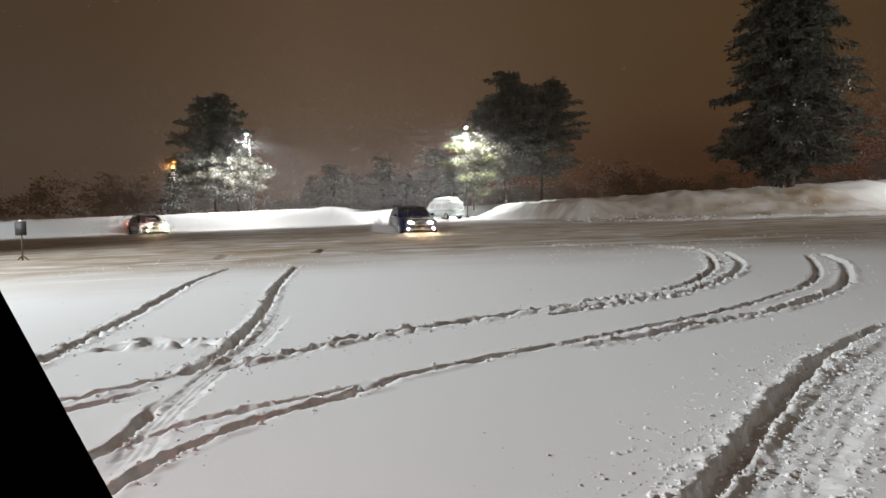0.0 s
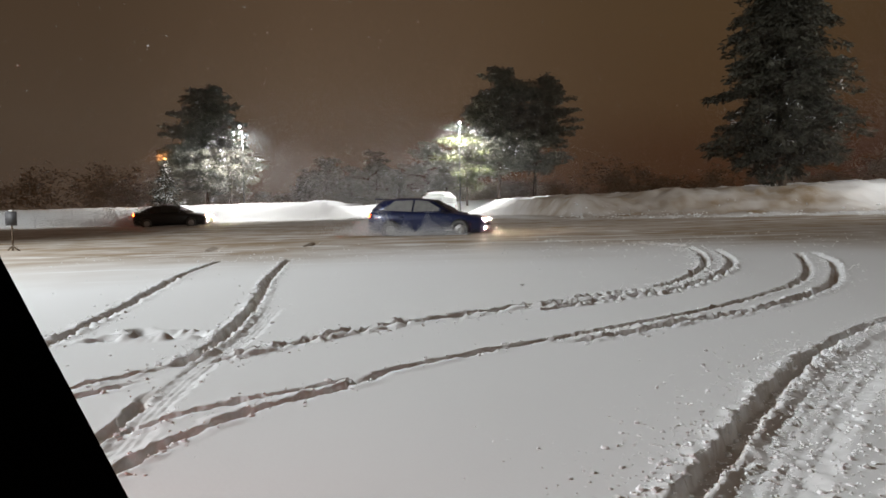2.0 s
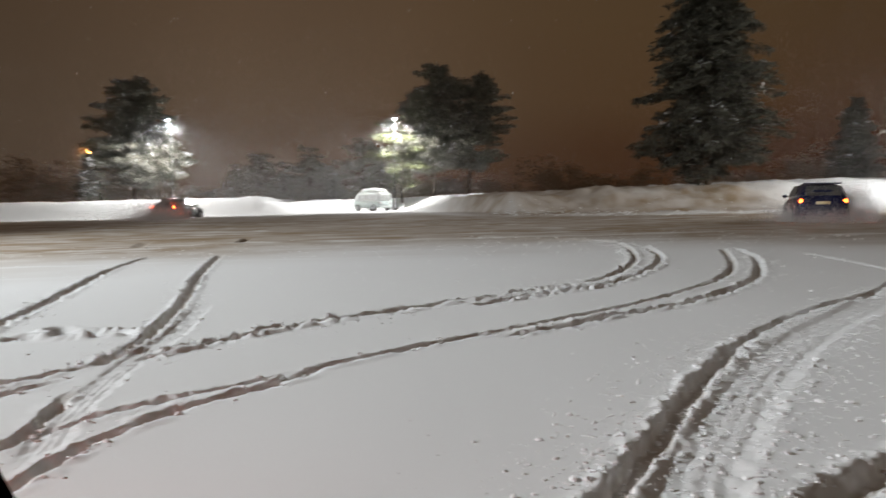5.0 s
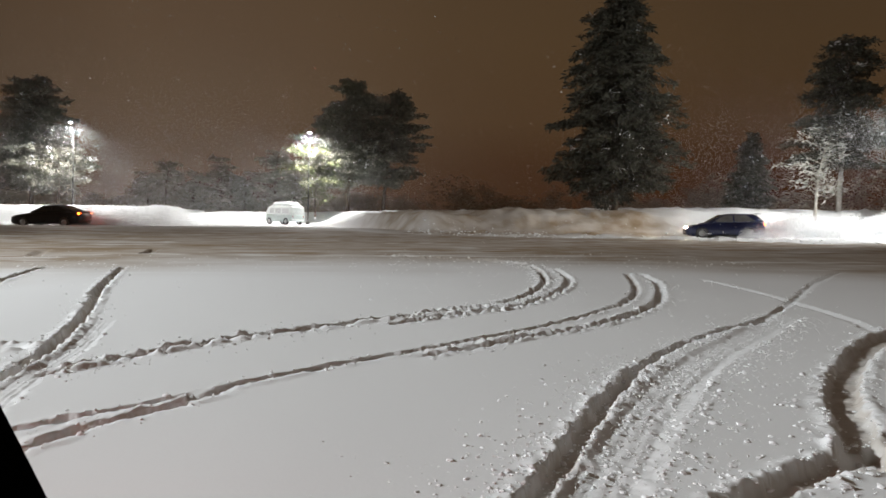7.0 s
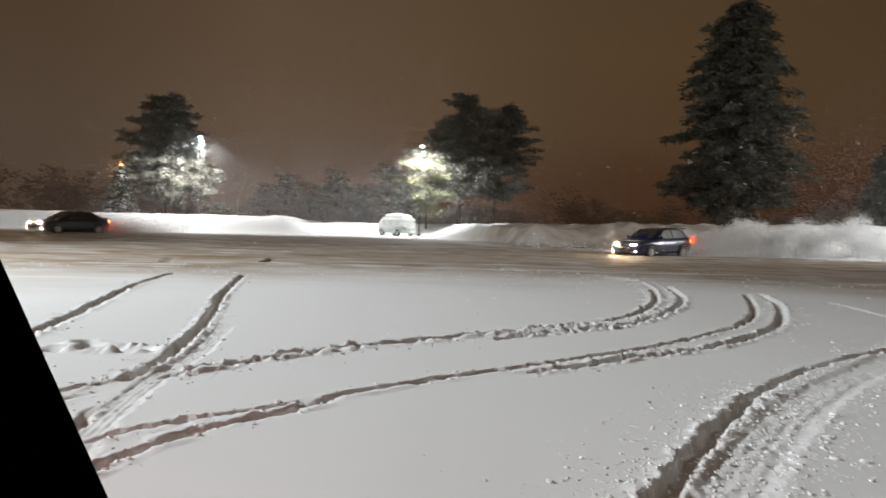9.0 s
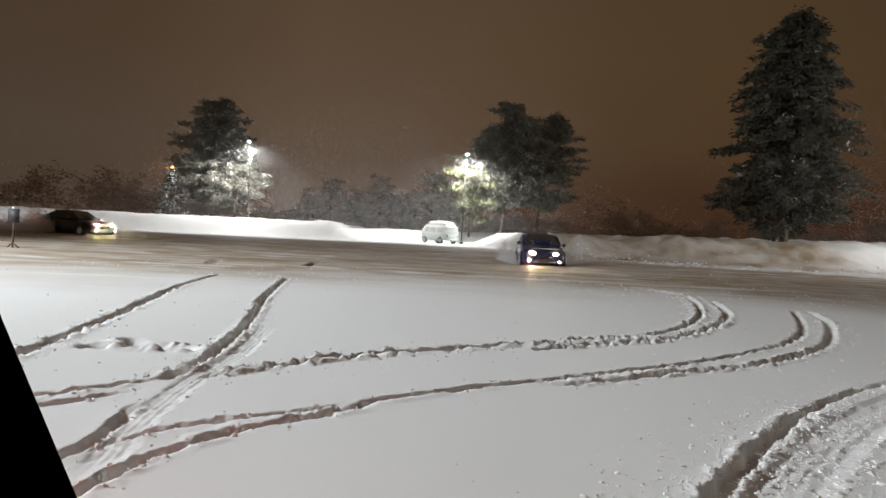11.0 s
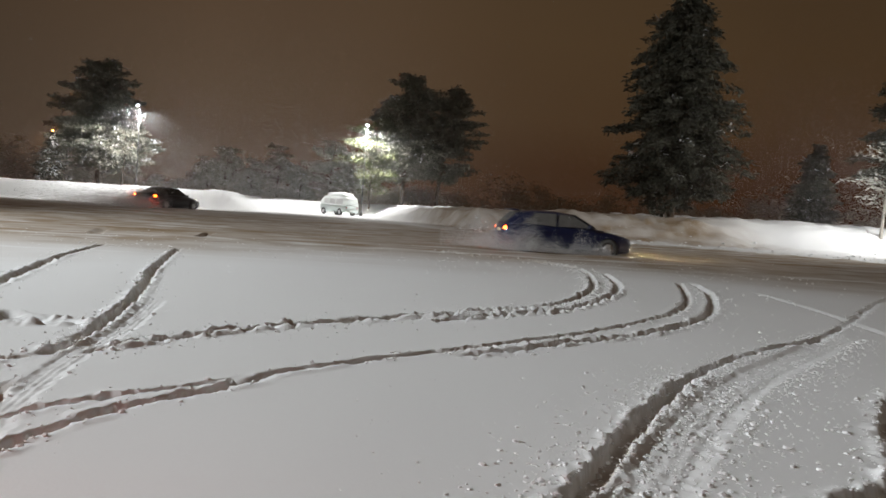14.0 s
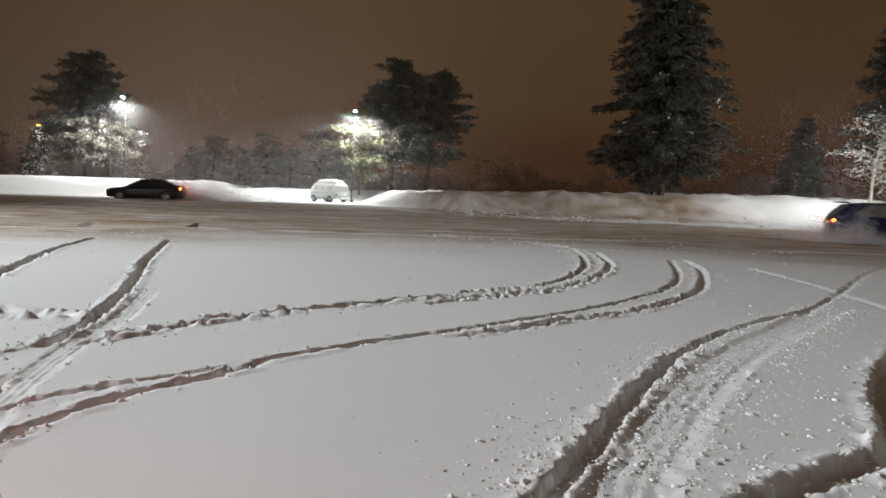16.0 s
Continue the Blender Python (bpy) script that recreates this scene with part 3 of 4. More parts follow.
def conifer(name, label, x, y, height, radius, start=0.06, power=0.85, tiers=26, arms=9, seed=0, z=None, leaf=NEEDLES, bark=BARK, size=0.42,
            count=12, snow=0.2, lean=0.0, rag=0.25, droop=0.25, lift=0.0, trunk=0.2, gaps=0.0, group="conifers behind the bank"):
    """Trunk, limbs in whorls and needle sprays; power shapes the outline, rag its unevenness, gaps the bare places."""
    rng = np.random.default_rng(seed)
    tree = thing(name, label, "tree", pose(x, y, (gz(x, y) if z is None else z) - 0.15), group)
    bm = bmesh.new()
    rng.normal()
    stem = lambda h: Vector((lean * (h / height) ** 1.5 + 0.25 * math.sin(h * 0.7 + seed) * h / height, 0.2 * math.sin(h * 0.5 + seed * 2) * h / height, h))
    levels = [height * q for q in (0, 0.1, 0.25, 0.45, 0.65, 0.82, 0.97)]
    tube(bm, [stem(h) for h in levels], [trunk * (1 - 0.92 * h / height) for h in levels], 9)
    part("trunk", bm, bark, tree)
    anchors, limbs = [], bmesh.new()
    for t in range(tiers):
        q = start + (1 - start) * (t + 0.3 * rng.random()) / tiers
        h = q * height
        rel = (q - start) / (1 - start)
        if power >= 0:
            r = radius * max(0.0, 1 - rel) ** power * min(1.0, 0.55 + rel * 4)
        else:
            r = radius * math.sqrt(max(0.02, 1 - (abs(rel - 0.42) / 0.62) ** 2.2))
        for k in range(arms):
            if rng.random() < gaps:
                continue
            a = (k + rng.random() * 0.8) / arms * math.tau + t * 0.7
            reach = max(0.25, r * (1 - rag + 1.5 * rag * rng.random()))
            out = Vector((math.cos(a), math.sin(a), 0))
            p0 = stem(max(0.05 * height, min(h + rng.normal() * 0.6 * height * (1 - start) / tiers, height * 0.985)))
            slope = lift + 0.12 * rng.normal()
            p1 = p0 + out * reach * 0.55 + Vector((0, 0, reach * (slope - 0.06)))
            p2 = p0 + out * reach + Vector((0, 0, reach * (slope - droop * 0.55)))
            tube(limbs, [p0, p1, p2], [max(0.012, 0.022 * reach ** 0.7), 0.018, 0.006], 4)
            steps = max(2, int(reach / 0.42))
            for i in range(steps):
                u = 0.22 + 0.80 * (i + 0.5 * rng.random()) / steps
                c = p0.lerp(p1, u / 0.55) if u < 0.55 else p1.lerp(p2, min(1.05, (u - 0.55) / 0.45))
                anchors.append((np.array(c[:]), np.array((out * 0.9)[:]), 0.38 + 0.32 * (1 - u) * min(reach, 2.5)))
    part("branchwork", limbs, bark, tree)["kind"] = "stuff"
    v, f = needle_sprays(rng, anchors, count, size, droop)
    crown = new("crown", mesh_of("crown", v, f, leaf))
    crown.parent = tree
    crown["kind"] = "stuff"
    if snow:
        chosen = [a for a in anchors if rng.random() < snow]
        chosen = [(a[0] + np.array([0, 0, 0.10]), a[1], a[2] * 0.75) for a in chosen]
        v, f = needle_sprays(rng, chosen, max(4, count // 2), size * 0.8, droop * 0.3)
        load = new("snow_load", mesh_of("snow_load", v, f, SNOW))
        load.parent = tree
        load["kind"] = "stuff"
        load["label"] = "clumps of white snow on the branches"
    return tree


conifer("spruce", "tall dark green spruce dusted with snow on the bank", 23.7, 52.5, 16.2, 5.1, 0.12, 0.44, 30, 11, 3, snow=0.035, size=0.36, count=22, rag=0.40, droop=0.32, trunk=0.28, gaps=0.06)
conifer("pine", "broad dark pine lit by a street lamp", 6.9, 84, 14.2, 5.6, 0.23, 0.42, 20, 9, 11, leaf=PINE_NEEDLES, snow=0.02, size=0.38, count=26, rag=0.42, droop=0.12, lift=0.12, lean=0.5, trunk=0.24, gaps=0.10)
conifer("pine", "dark rugged pine behind the snow bank", 10.9, 85, 13.3, 5.4, 0.25, 0.40, 18, 8, 17, leaf=PINE_NEEDLES, snow=0.01, size=0.38, count=24, rag=0.50, droop=0.1, lift=0.12, lean=1.2, trunk=0.22, gaps=0.14)
conifer("small_pine", "yellow-green young pine bright under a street lamp", 3.4, 83.6, 9.6, 3.9, 0.25, 0.40, 13, 7, 23, leaf=LIT_NEEDLES, snow=0.018, size=0.34, count=16, rag=0.6, droop=0.15, trunk=0.13, gaps=0.22)
conifer("pine", "broad dark pine with snow on its lower branches", -25.6, 87, 13.4, 6.1, 0.18, 0.42, 22, 9, 31, leaf=PINE_NEEDLES, snow=0.03, size=0.38, count=26, rag=0.36, droop=0.12, lift=0.1, trunk=0.25, gaps=0.06)
conifer("small_pine", "low wide pine loaded with white snow beside a lamp", -22.4, 84.6, 6.2, 3.9, 0.46, -1, 8, 9, 37, leaf=PINE_NEEDLES, snow=0.06, size=0.36, count=12, rag=0.6, droop=0.2, trunk=0.15, gaps=0.3)
conifer("small_spruce", "small spruce with layered snow on its branches", -28.3, 81.2, 4.9, 2.0, 0.12, 0.8, 9, 8, 41, snow=0.32, size=0.30, count=14, rag=0.3, droop=0.3, trunk=0.1)
conifer("pine", "dark pine with snowy lower branches beside the lamp", 39.6, 49, 12.8, 3.9, 0.30, 0.38, 18, 8, 43, leaf=NEEDLES, bark=PALE_BARK, snow=0.09, size=0.36, count=22, rag=0.45, droop=0.2, trunk=0.2, gaps=0.12)
conifer("pale_tree", "thin pale leaning tree, lamp-lit haze put into its twigs", 36.6, 47.6, 6.4, 2.4, 0.3, -1, 9, 6, 47, leaf=NEEDLES_PALE, bark=PALE_BARK, snow=0.04, size=0.26, count=6, rag=0.6, droop=0.1, lift=0.4, lean=0.9, trunk=0.13, gaps=0.25)
conifer("spruce", "dark spruce standing behind the bank", 39.6, 60, 6.8, 2.6, 0.05, 0.7, 14, 8, 53, leaf=PINE_NEEDLES, snow=0.02, size=0.36, count=18, rag=0.3)
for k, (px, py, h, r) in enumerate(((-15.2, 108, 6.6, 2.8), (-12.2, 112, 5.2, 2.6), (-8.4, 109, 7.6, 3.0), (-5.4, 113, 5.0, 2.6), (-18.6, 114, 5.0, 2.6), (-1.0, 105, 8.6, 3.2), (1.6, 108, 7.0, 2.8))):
    conifer("hedge_pine", "grey-green pine beyond the snow bank, paled to imitate haze", px, py, h, r, 0.08, -1, 9, 7, 60 + k, leaf=HAZY_NEEDLES, snow=0.08, size=0.45, count=13, rag=0.5, droop=0.1, gaps=0.1, group="far pines")


def far_woods():
    """A dark uneven belt of trees round the lot, joined."""
    rng = np.random.default_rng(8)
    anchors = []
    for k in range(420):
        a = rng.uniform(-62, 62)
        far = rng.uniform(150, 190)
        x, y = far * math.sin(radians(a)), far * math.cos(radians(a)) + 5
        h = rng.uniform(3.6, 7.5) * (0.55 + 0.55 * float(ease(abs(a + 4), 9, 20))) * (1.0 + 0.25 * math.sin(a * 0.21) + 0.15 * math.sin(a * 0.63))
        for j in range(16):
            q = rng.random()
            r = 3.2 * (1 - q) ** 0.7 + 0.3
            b = rng.random() * math.tau
            anchors.append((np.array((x + r * math.cos(b), y + r * math.sin(b), gz(0, 150) + q * h)), np.array((math.cos(b), math.sin(b), 0.1)), 1.6))
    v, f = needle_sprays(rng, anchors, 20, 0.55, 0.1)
    tagged(new("far_woods", mesh_of("far_woods", v, f, FAR_NEEDLES)), "dark belt of distant woods, night haze put into its pale needles", "woods", kind="stuff")


far_woods()


# ---- sign ----
sx, sy = -13.9, 25.3
sign = thing("post_sign", "small dark sign board on a thin post in the snow", "sign", pose(sx, sy, gz(sx, sy), 0, 0, 8))
bm = bmesh.new()
tube(bm, [(0, 0, -0.2), (0.01, 0, 0.6), (0, 0, 1.34)], [0.035, 0.03, 0.03], 8)
part("post", bm, BARK, sign)
bm = bmesh.new()
box(bm, 0, -0.03, 1.06, 0.36, 0.025, 0.46, 0.008)
part("board", bm, SIGN, sign, "dark rectangular board")
bm = bmesh.new()
box(bm, 0, -0.03, 1.31, 0.12, 0.03, 0.06, 0.01)
part("cap", bm, SNOW, sign, "dab of snow")
bm = bmesh.new()
tube(bm, [(0, 0, 0.16), (0.17, -0.05, 0.04), (0.24, -0.06, 0.0)], [0.03, 0.03, 0.02], 6)
part("brace", bm, BARK, sign)
bm = bmesh.new()
tube(bm, [(0, 0, 0.16), (-0.14, -0.03, 0.02)], [0.03, 0.02], 6)
part("brace", bm, BARK, sign)


# ---- vehicles ----
def shell(stations, low=0.84):
    """Closed loops of a car's lower body at x: bottom, top and half width."""
    loops = []
    for x, zl, zh, w in stations:
        half = [(low * w, zl), (w * 0.97, zl + 0.07), (w, zl + 0.3 * (zh - zl)), (w, zl + 0.62 * (zh - zl)), (w * 0.975, zh - 0.07), (w * 0.90, zh - 0.01), (w * 0.5, zh + 0.015)]
        loops.append([(x, -a, b) for a, b in half] + [(x, a, b) for a, b in reversed(half)])
    return loops


def cabin(stations):
    loops = []
    for x, zb, zt, wb, wt in stations:
        half = [(wb, zb), (wb * 0.5 + wt * 0.5 + 0.02, zb * 0.5 + zt * 0.5), (wt, zt - 0.05), (wt * 0.86, zt - 0.005), (wt * 0.4, zt + 0.02)]
        loops.append([(x, -a, b) for a, b in half] + [(x, a, b) for a, b in reversed(half)])
    return loops


def wheel_at(parent, x, y, r=0.32):
    side = 1 if y > 0 else -1
    bm = bmesh.new()
    m = Matrix.Translation((x, y, r)) @ Matrix.Rotation(math.pi / 2, 4, "X")
    prof = [(0.62 * r, -0.10), (0.92 * r, -0.105), (r, -0.07), (r, 0.07), (0.92 * r, 0.105), (0.62 * r, 0.10)]
    n = 22
    rings = [[bm.verts.new(m @ Vector((a * math.cos(k * math.tau / n), a * math.sin(k * math.tau / n), b))) for a, b in prof] for k in range(n)]
    for k in range(n):
        p, q = rings[k], rings[(k + 1) % n]
        for i in range(len(prof)):
            bm.faces.new((p[i], p[(i + 1) % len(prof)], q[(i + 1) % len(prof)], q[i]))
    w = part("wheel", bm, RUBBER, parent)
    bm = bmesh.new()
    bmesh.ops.create_cone(bm, cap_ends=True, segments=20, radius1=0.63 * r, radius2=0.56 * r, depth=0.14, matrix=Matrix.Translation((x, y + side * 0.03, r)) @ Matrix.Rotation(-side * math.pi / 2, 4, "X"))
    for k in range(5):
        a = k * math.tau / 5
        box(bm, x + 0.3 * r * math.cos(a), y + side * 0.105, r + 0.3 * r * math.sin(a), 0.5 * r, 0.025, 0.055, 0.0, Matrix.Rotation(-a, 3, "Y"))
    part("rim", bm, RIM, w, "snow-caked alloy rim")
    return w


def arch(parent, x, y, r, mat):
    """Dark disc in place of a wheel housing's shaded hollow, with a flared lip."""
    side = 1 if y > 0 else -1
    bm = bmesh.new()
    bmesh.ops.create_cone(bm, cap_ends=True, segments=24, radius1=r, radius2=r, depth=0.05, matrix=Matrix.Translation((x, y - side * 0.012, 0.33)) @ Matrix.Rotation(math.pi / 2, 4, "X"))
    a = part("wheel_arch", bm, TRIM, parent, "dark disc in place of the shaded wheel housing")
    bm = bmesh.new()
    tube(bm, [(x + (r + 0.02) * math.cos(k), y + side * 0.004, 0.33 + (r + 0.02) * math.sin(k)) for k in [radians(v) for v in range(-12, 193, 15)]], [0.028] * 14, 6)
    part("arch_lip", bm, mat, a)


def pane(parent, pts, mat, name="window", label=""):
    bm = bmesh.new()
    vs = [bm.verts.new(p) for p in pts]
    face = bm.faces.new(vs)
    face.normal_update()
    got = bmesh.ops.extrude_face_region(bm, geom=[face])
    for v in got["geom"]:
        if isinstance(v, bmesh.types.BMVert):
            v.co += face.normal * 0.012
    return part(name, bm, mat, parent, label, smooth=False)


def lump(parent, cx, cy, cz, sx, sy, sz, name, label, seed):
    """A soft uneven pad of snow."""
    bm = bmesh.new()
    bmesh.ops.create_grid(bm, x_segments=14, y_segments=12, size=0.5)
    for v in bm.verts:
        e = max(abs(v.co.x), abs(v.co.y)) * 2
        n = noise.noise(Vector((v.co.x * 5 + seed, v.co.y * 5, seed)))
        v.co.z = sz * ((1 - e ** 4) * (0.75 + 0.5 * n)) - 0.02
        v.co = Vector((v.co.x * sx * (1 + 0.06 * n) + cx, v.co.y * sy * (1 + 0.06 * n) + cy, v.co.z + cz))
    return part(name, bm, SNOW, parent, label)


def hatchback():
    car = thing("hatchback_car", "dark blue hatchback with lit headlights drifting through snow", "car")
    bm = bmesh.new()
    loft(bm, shell([(2.19, 0.34, 0.56, 0.58), (2.12, 0.24, 0.66, 0.74), (1.95, 0.19, 0.74, 0.82), (1.5, 0.18, 0.84, 0.87), (0.95, 0.18, 0.92, 0.88), (0.3, 0.18, 0.95, 0.88), (-0.7, 0.18, 0.97, 0.885), (-1.5, 0.2, 1.0, 0.88), (-1.95, 0.24, 1.0, 0.84), (-2.14, 0.30, 0.97, 0.76), (-2.2, 0.40, 0.88, 0.66)]))
    body = part("body", bm, BLUE, car)
    bm = bmesh.new()
    loft(bm, cabin([(1.02, 0.88, 0.93, 0.80, 0.66), (0.60, 0.92, 1.16, 0.82, 0.64), (0.12, 0.93, 1.39, 0.83, 0.61), (-0.4, 0.94, 1.46, 0.835, 0.60), (-1.1, 0.95, 1.46, 0.83, 0.59), (-1.65, 0.96, 1.41, 0.80, 0.57), (-1.95, 0.97, 1.20, 0.76, 0.60), (-2.12, 0.96, 0.99, 0.70, 0.60)]))
    part("cabin", bm, BLUE, car)
    for s in (-1, 1):
        pane(car, [(0.72, s * 0.835, 0.985), (0.10, s * 0.705, 1.355), (-0.38, s * 0.705, 1.395), (-0.42, s * 0.848, 0.985)][::s], DUSTY_GLASS, "side_window", "snow-dusted dark window")
        pane(car, [(-0.50, s * 0.848, 0.985), (-0.46, s * 0.705, 1.395), (-1.15, s * 0.70, 1.39), (-1.62, s * 0.80, 1.05)][::s], DUSTY_GLASS, "side_window", "snow-dusted dark window")
        for x in (1.30, -1.28):
            arch(car, x, s * 0.885, 0.37, BLUE)
            wheel_at(car, x, s * 0.83)
        bm = bmesh.new()
        loft(bm, [[(2.16 - q * 0.30, s * (0.42 + q * 0.36 + dy), 0.62 + q * 0.06 + dz) for dy, dz in ((-0.06, -0.02), (0.0, -0.035), (0.06, -0.015), (0.065, 0.035), (0.0, 0.055), (-0.06, 0.04))] for q in (0.05, 0.35, 0.65)])
        part("headlight", bm, HEAD, car, "bright lit headlight")
        bm = bmesh.new()
        bmesh.ops.create_uvsphere(bm, u_segments=10, v_segments=6, radius=0.055, matrix=Matrix.Translation((2.12, s * 0.60, 0.37)))
        part("fog_light", bm, FOG, car, "round lit fog light")
        bm = bmesh.new()
        box(bm, -2.10, s * 0.60, 0.86, 0.16, 0.30, 0.15, 0.03)
        part("tail_light", bm, TAIL, car, "glowing orange-red tail light")
        bm = bmesh.new()
        box(bm, 0.62, s * 0.95, 1.02, 0.14, 0.18, 0.13, 0.04)
        part("wing_mirror", bm, BLUE, car)
        bm = bmesh.new()
        box(bm, 0.0, s * 0.872, 0.22, 2.0, 0.05, 0.09, 0.02)
        part("side_skirt", bm, TRIM, car)
        for x in (0.18, -0.88):
            bm = bmesh.new()
            box(bm, x, s * 0.895, 0.80, 0.2, 0.03, 0.035, 0.01)
            part("door_handle", bm, BLUE, car)
        bm = bmesh.new()
        tube(bm, [(0.85, s * 0.888, 0.28), (0.86, s * 0.890, 0.6), (0.80, s * 0.872, 0.92)], [0.006] * 3, 4)
        part("door_seam", bm, TRIM, car)
        bm = bmesh.new()
        tube(bm, [(-0.46, s * 0.892, 0.28), (-0.46, s * 0.893, 0.6), (-0.46, s * 0.875, 0.94)], [0.006] * 3, 4)
        part("door_seam", bm, TRIM, car)
        lump(car, 1.0, s * 0.86, 0.30, 0.5, 0.12, 0.10, "caked_snow", "snow caked behind the wheel", 3.0 + s)
    pane(car, [(0.92, 0.66, 0.985), (0.92, -0.66, 0.985), (0.18, -0.56, 1.395), (0.18, 0.56, 1.395)], GLASS, "windscreen")
    pane(car, [(-2.10, -0.58, 1.05), (-2.10, 0.58, 1.05), (-1.74, 0.50, 1.39), (-1.74, -0.50, 1.39)], DUSTY_GLASS, "rear_window", "snow-dusted rear window")
    bm = bmesh.new()
    loft(bm, [[(-1.60 - dx, y, 1.44 + dz) for dx, dz in ((0, 0), (0.16, 0.045), (0.34, 0.05), (0.34, 0.015), (0.14, 0.0))] for y in (-0.60, -0.3, 0.3, 0.60)])
    part("spoiler", bm, BLUE, car)
    bm = bmesh.new()
    box(bm, 2.17, 0, 0.50, 0.08, 0.72, 0.13, 0.02)
    part("grille", bm, TRIM, car)
    bm = bmesh.new()
    box(bm, 2.13, 0, 0.30, 0.14, 0.90, 0.14, 0.03)
    part("front_intake", bm, TRIM, car)
    bm = bmesh.new()
    loft(bm, [[(1.15 + dx, y, 0.905 + dz) for dx, dz in ((-0.22, 0.0), (-0.18, 0.06), (0.2, 0.0), (0.2, -0.04))] for y in (-0.28, -0.2, 0.2, 0.28)])
    part("bonnet_scoop", bm, BLUE, car)
    bm = bmesh.new()
    box(bm, -2.19, 0, 0.80, 0.03, 0.46, 0.12, 0.01)
    part("number_plate", bm, PLATE, car, "plain rear plate, its lit look given by built-in glow")
    bm = bmesh.new()
    box(bm, -2.12, 0, 0.38, 0.18, 1.30, 0.22, 0.05)
    part("rear_bumper", bm, BLUE, car)
    bm = bmesh.new()
    tube(bm, [(-2.0, -0.5, 0.27), (-2.26, -0.5, 0.27)], [0.05, 0.05], 10)
    part("exhaust", bm, STEEL, car)
    lump(car, 1.55, 0.1, 0.855, 0.8, 1.2, 0.03, "bonnet_snow", "dusting of snow on the bonnet", 2.0)
    return car


def sedan():
    car = thing("sedan_car", "black sedan with lit headlights sliding in front of a snow bank", "car")
    bm = bmesh.new()
    loft(bm, shell([(2.33, 0.36, 0.58, 0.56), (2.26, 0.25, 0.68, 0.74), (2.05, 0.19, 0.75, 0.83), (1.5, 0.18, 0.84, 0.88), (0.95, 0.18, 0.90, 0.89), (0.0, 0.18, 0.93, 0.89), (-1.0, 0.18, 0.96, 0.89), (-1.75, 0.2, 0.99, 0.87), (-2.15, 0.25, 0.98, 0.80), (-2.30, 0.36, 0.90, 0.68)]))
    part("body", bm, BLACK, car)
    bm = bmesh.new()
    loft(bm, cabin([(1.12, 0.86, 0.91, 0.82, 0.66), (0.62, 0.90, 1.16, 0.83, 0.62), (0.10, 0.91, 1.38, 0.84, 0.59), (-0.4, 0.92, 1.43, 0.84, 0.58), (-0.95, 0.93, 1.40, 0.83, 0.57), (-1.45, 0.94, 1.19, 0.80, 0.60), (-1.92, 0.95, 1.0, 0.76, 0.64)]))
    part("cabin", bm, BLACK, car)
    for s in (-1, 1):
        pane(car, [(0.78, s * 0.845, 0.955), (0.10, s * 0.70, 1.335), (-0.38, s * 0.70, 1.365), (-0.42, s * 0.853, 0.955)][::s], GLASS, "side_window")
        pane(car, [(-0.50, s * 0.853, 0.955), (-0.46, s * 0.70, 1.365), (-0.92, s * 0.70, 1.34), (-1.45, s * 0.80, 1.03)][::s], GLASS, "side_window")
        for x in (1.40, -1.34):
            arch(car, x, s * 0.89, 0.36, BLACK)
            wheel_at(car, x, s * 0.835, 0.315)
        bm = bmesh.new()
        loft(bm, [[(2.29 - q * 0.30, s * (0.42 + q * 0.37 + dy), 0.64 + q * 0.05 + dz) for dy, dz in ((-0.06, -0.02), (0.0, -0.03), (0.06, -0.015), (0.065, 0.03), (0.0, 0.05), (-0.06, 0.035))] for q in (0.05, 0.35, 0.65)])
        part("headlight", bm, HEAD, car, "bright lit headlight")
        bm = bmesh.new()
        bmesh.ops.create_uvsphere(bm, u_segments=10, v_segments=6, radius=0.055, matrix=Matrix.Translation((2.25, s * 0.62, 0.38)))
        part("fog_light", bm, FOG, car, "lit fog light")
        bm = bmesh.new()
        box(bm, -2.18, s * 0.60, 0.86, 0.16, 0.36, 0.13, 0.03)
        part("tail_light", bm, TAIL, car, "glowing red tail light")
        bm = bmesh.new()
        box(bm, 0.66, s * 0.95, 0.99, 0.14, 0.18, 0.12, 0.04)
        part("wing_mirror", bm, BLACK, car)
        for x in (0.15, -0.85):
            bm = bmesh.new()
            box(bm, x, s * 0.90, 0.78, 0.2, 0.03, 0.035, 0.01)
            part("door_handle", bm, BLACK, car)
        bm = bmesh.new()
        box(bm, 0.0, s * 0.88, 0.22, 2.1, 0.05, 0.08, 0.02)
        part("side_skirt", bm, TRIM, car)
    pane(car, [(1.02, 0.66, 0.96), (1.02, -0.66, 0.96), (0.18, -0.54, 1.375), (0.18, 0.54, 1.375)], GLASS, "windscreen")
    pane(car, [(-1.84, -0.60, 1.05), (-1.84, 0.60, 1.05), (-1.02, 0.50, 1.39), (-1.02, -0.50, 1.39)], GLASS, "rear_window")
    bm = bmesh.new()
    box(bm, 2.30, 0, 0.50, 0.08, 0.74, 0.12, 0.02)
    part("grille", bm, TRIM, car)
    bm = bmesh.new()
    box(bm, -2.28, 0, 0.62, 0.03, 0.46, 0.11, 0.01)
    part("number_plate", bm, PLATE, car, "plain rear plate with a weak built-in glow")
    bm = bmesh.new()
    loft(bm, [[(-2.02 - dx, y, 1.0 + dz) for dx, dz in ((0, 0), (0.10, 0.05), (0.22, 0.05), (0.2, 0.0))] for y in (-0.62, -0.3, 0.3, 0.62)])
    part("lip_spoiler", bm, BLACK, car)
    lump(car, -0.45, 0, 1.425, 0.9, 0.95, 0.035, "roof_snow", "dusting of snow on the roof", 6.0)
    return car


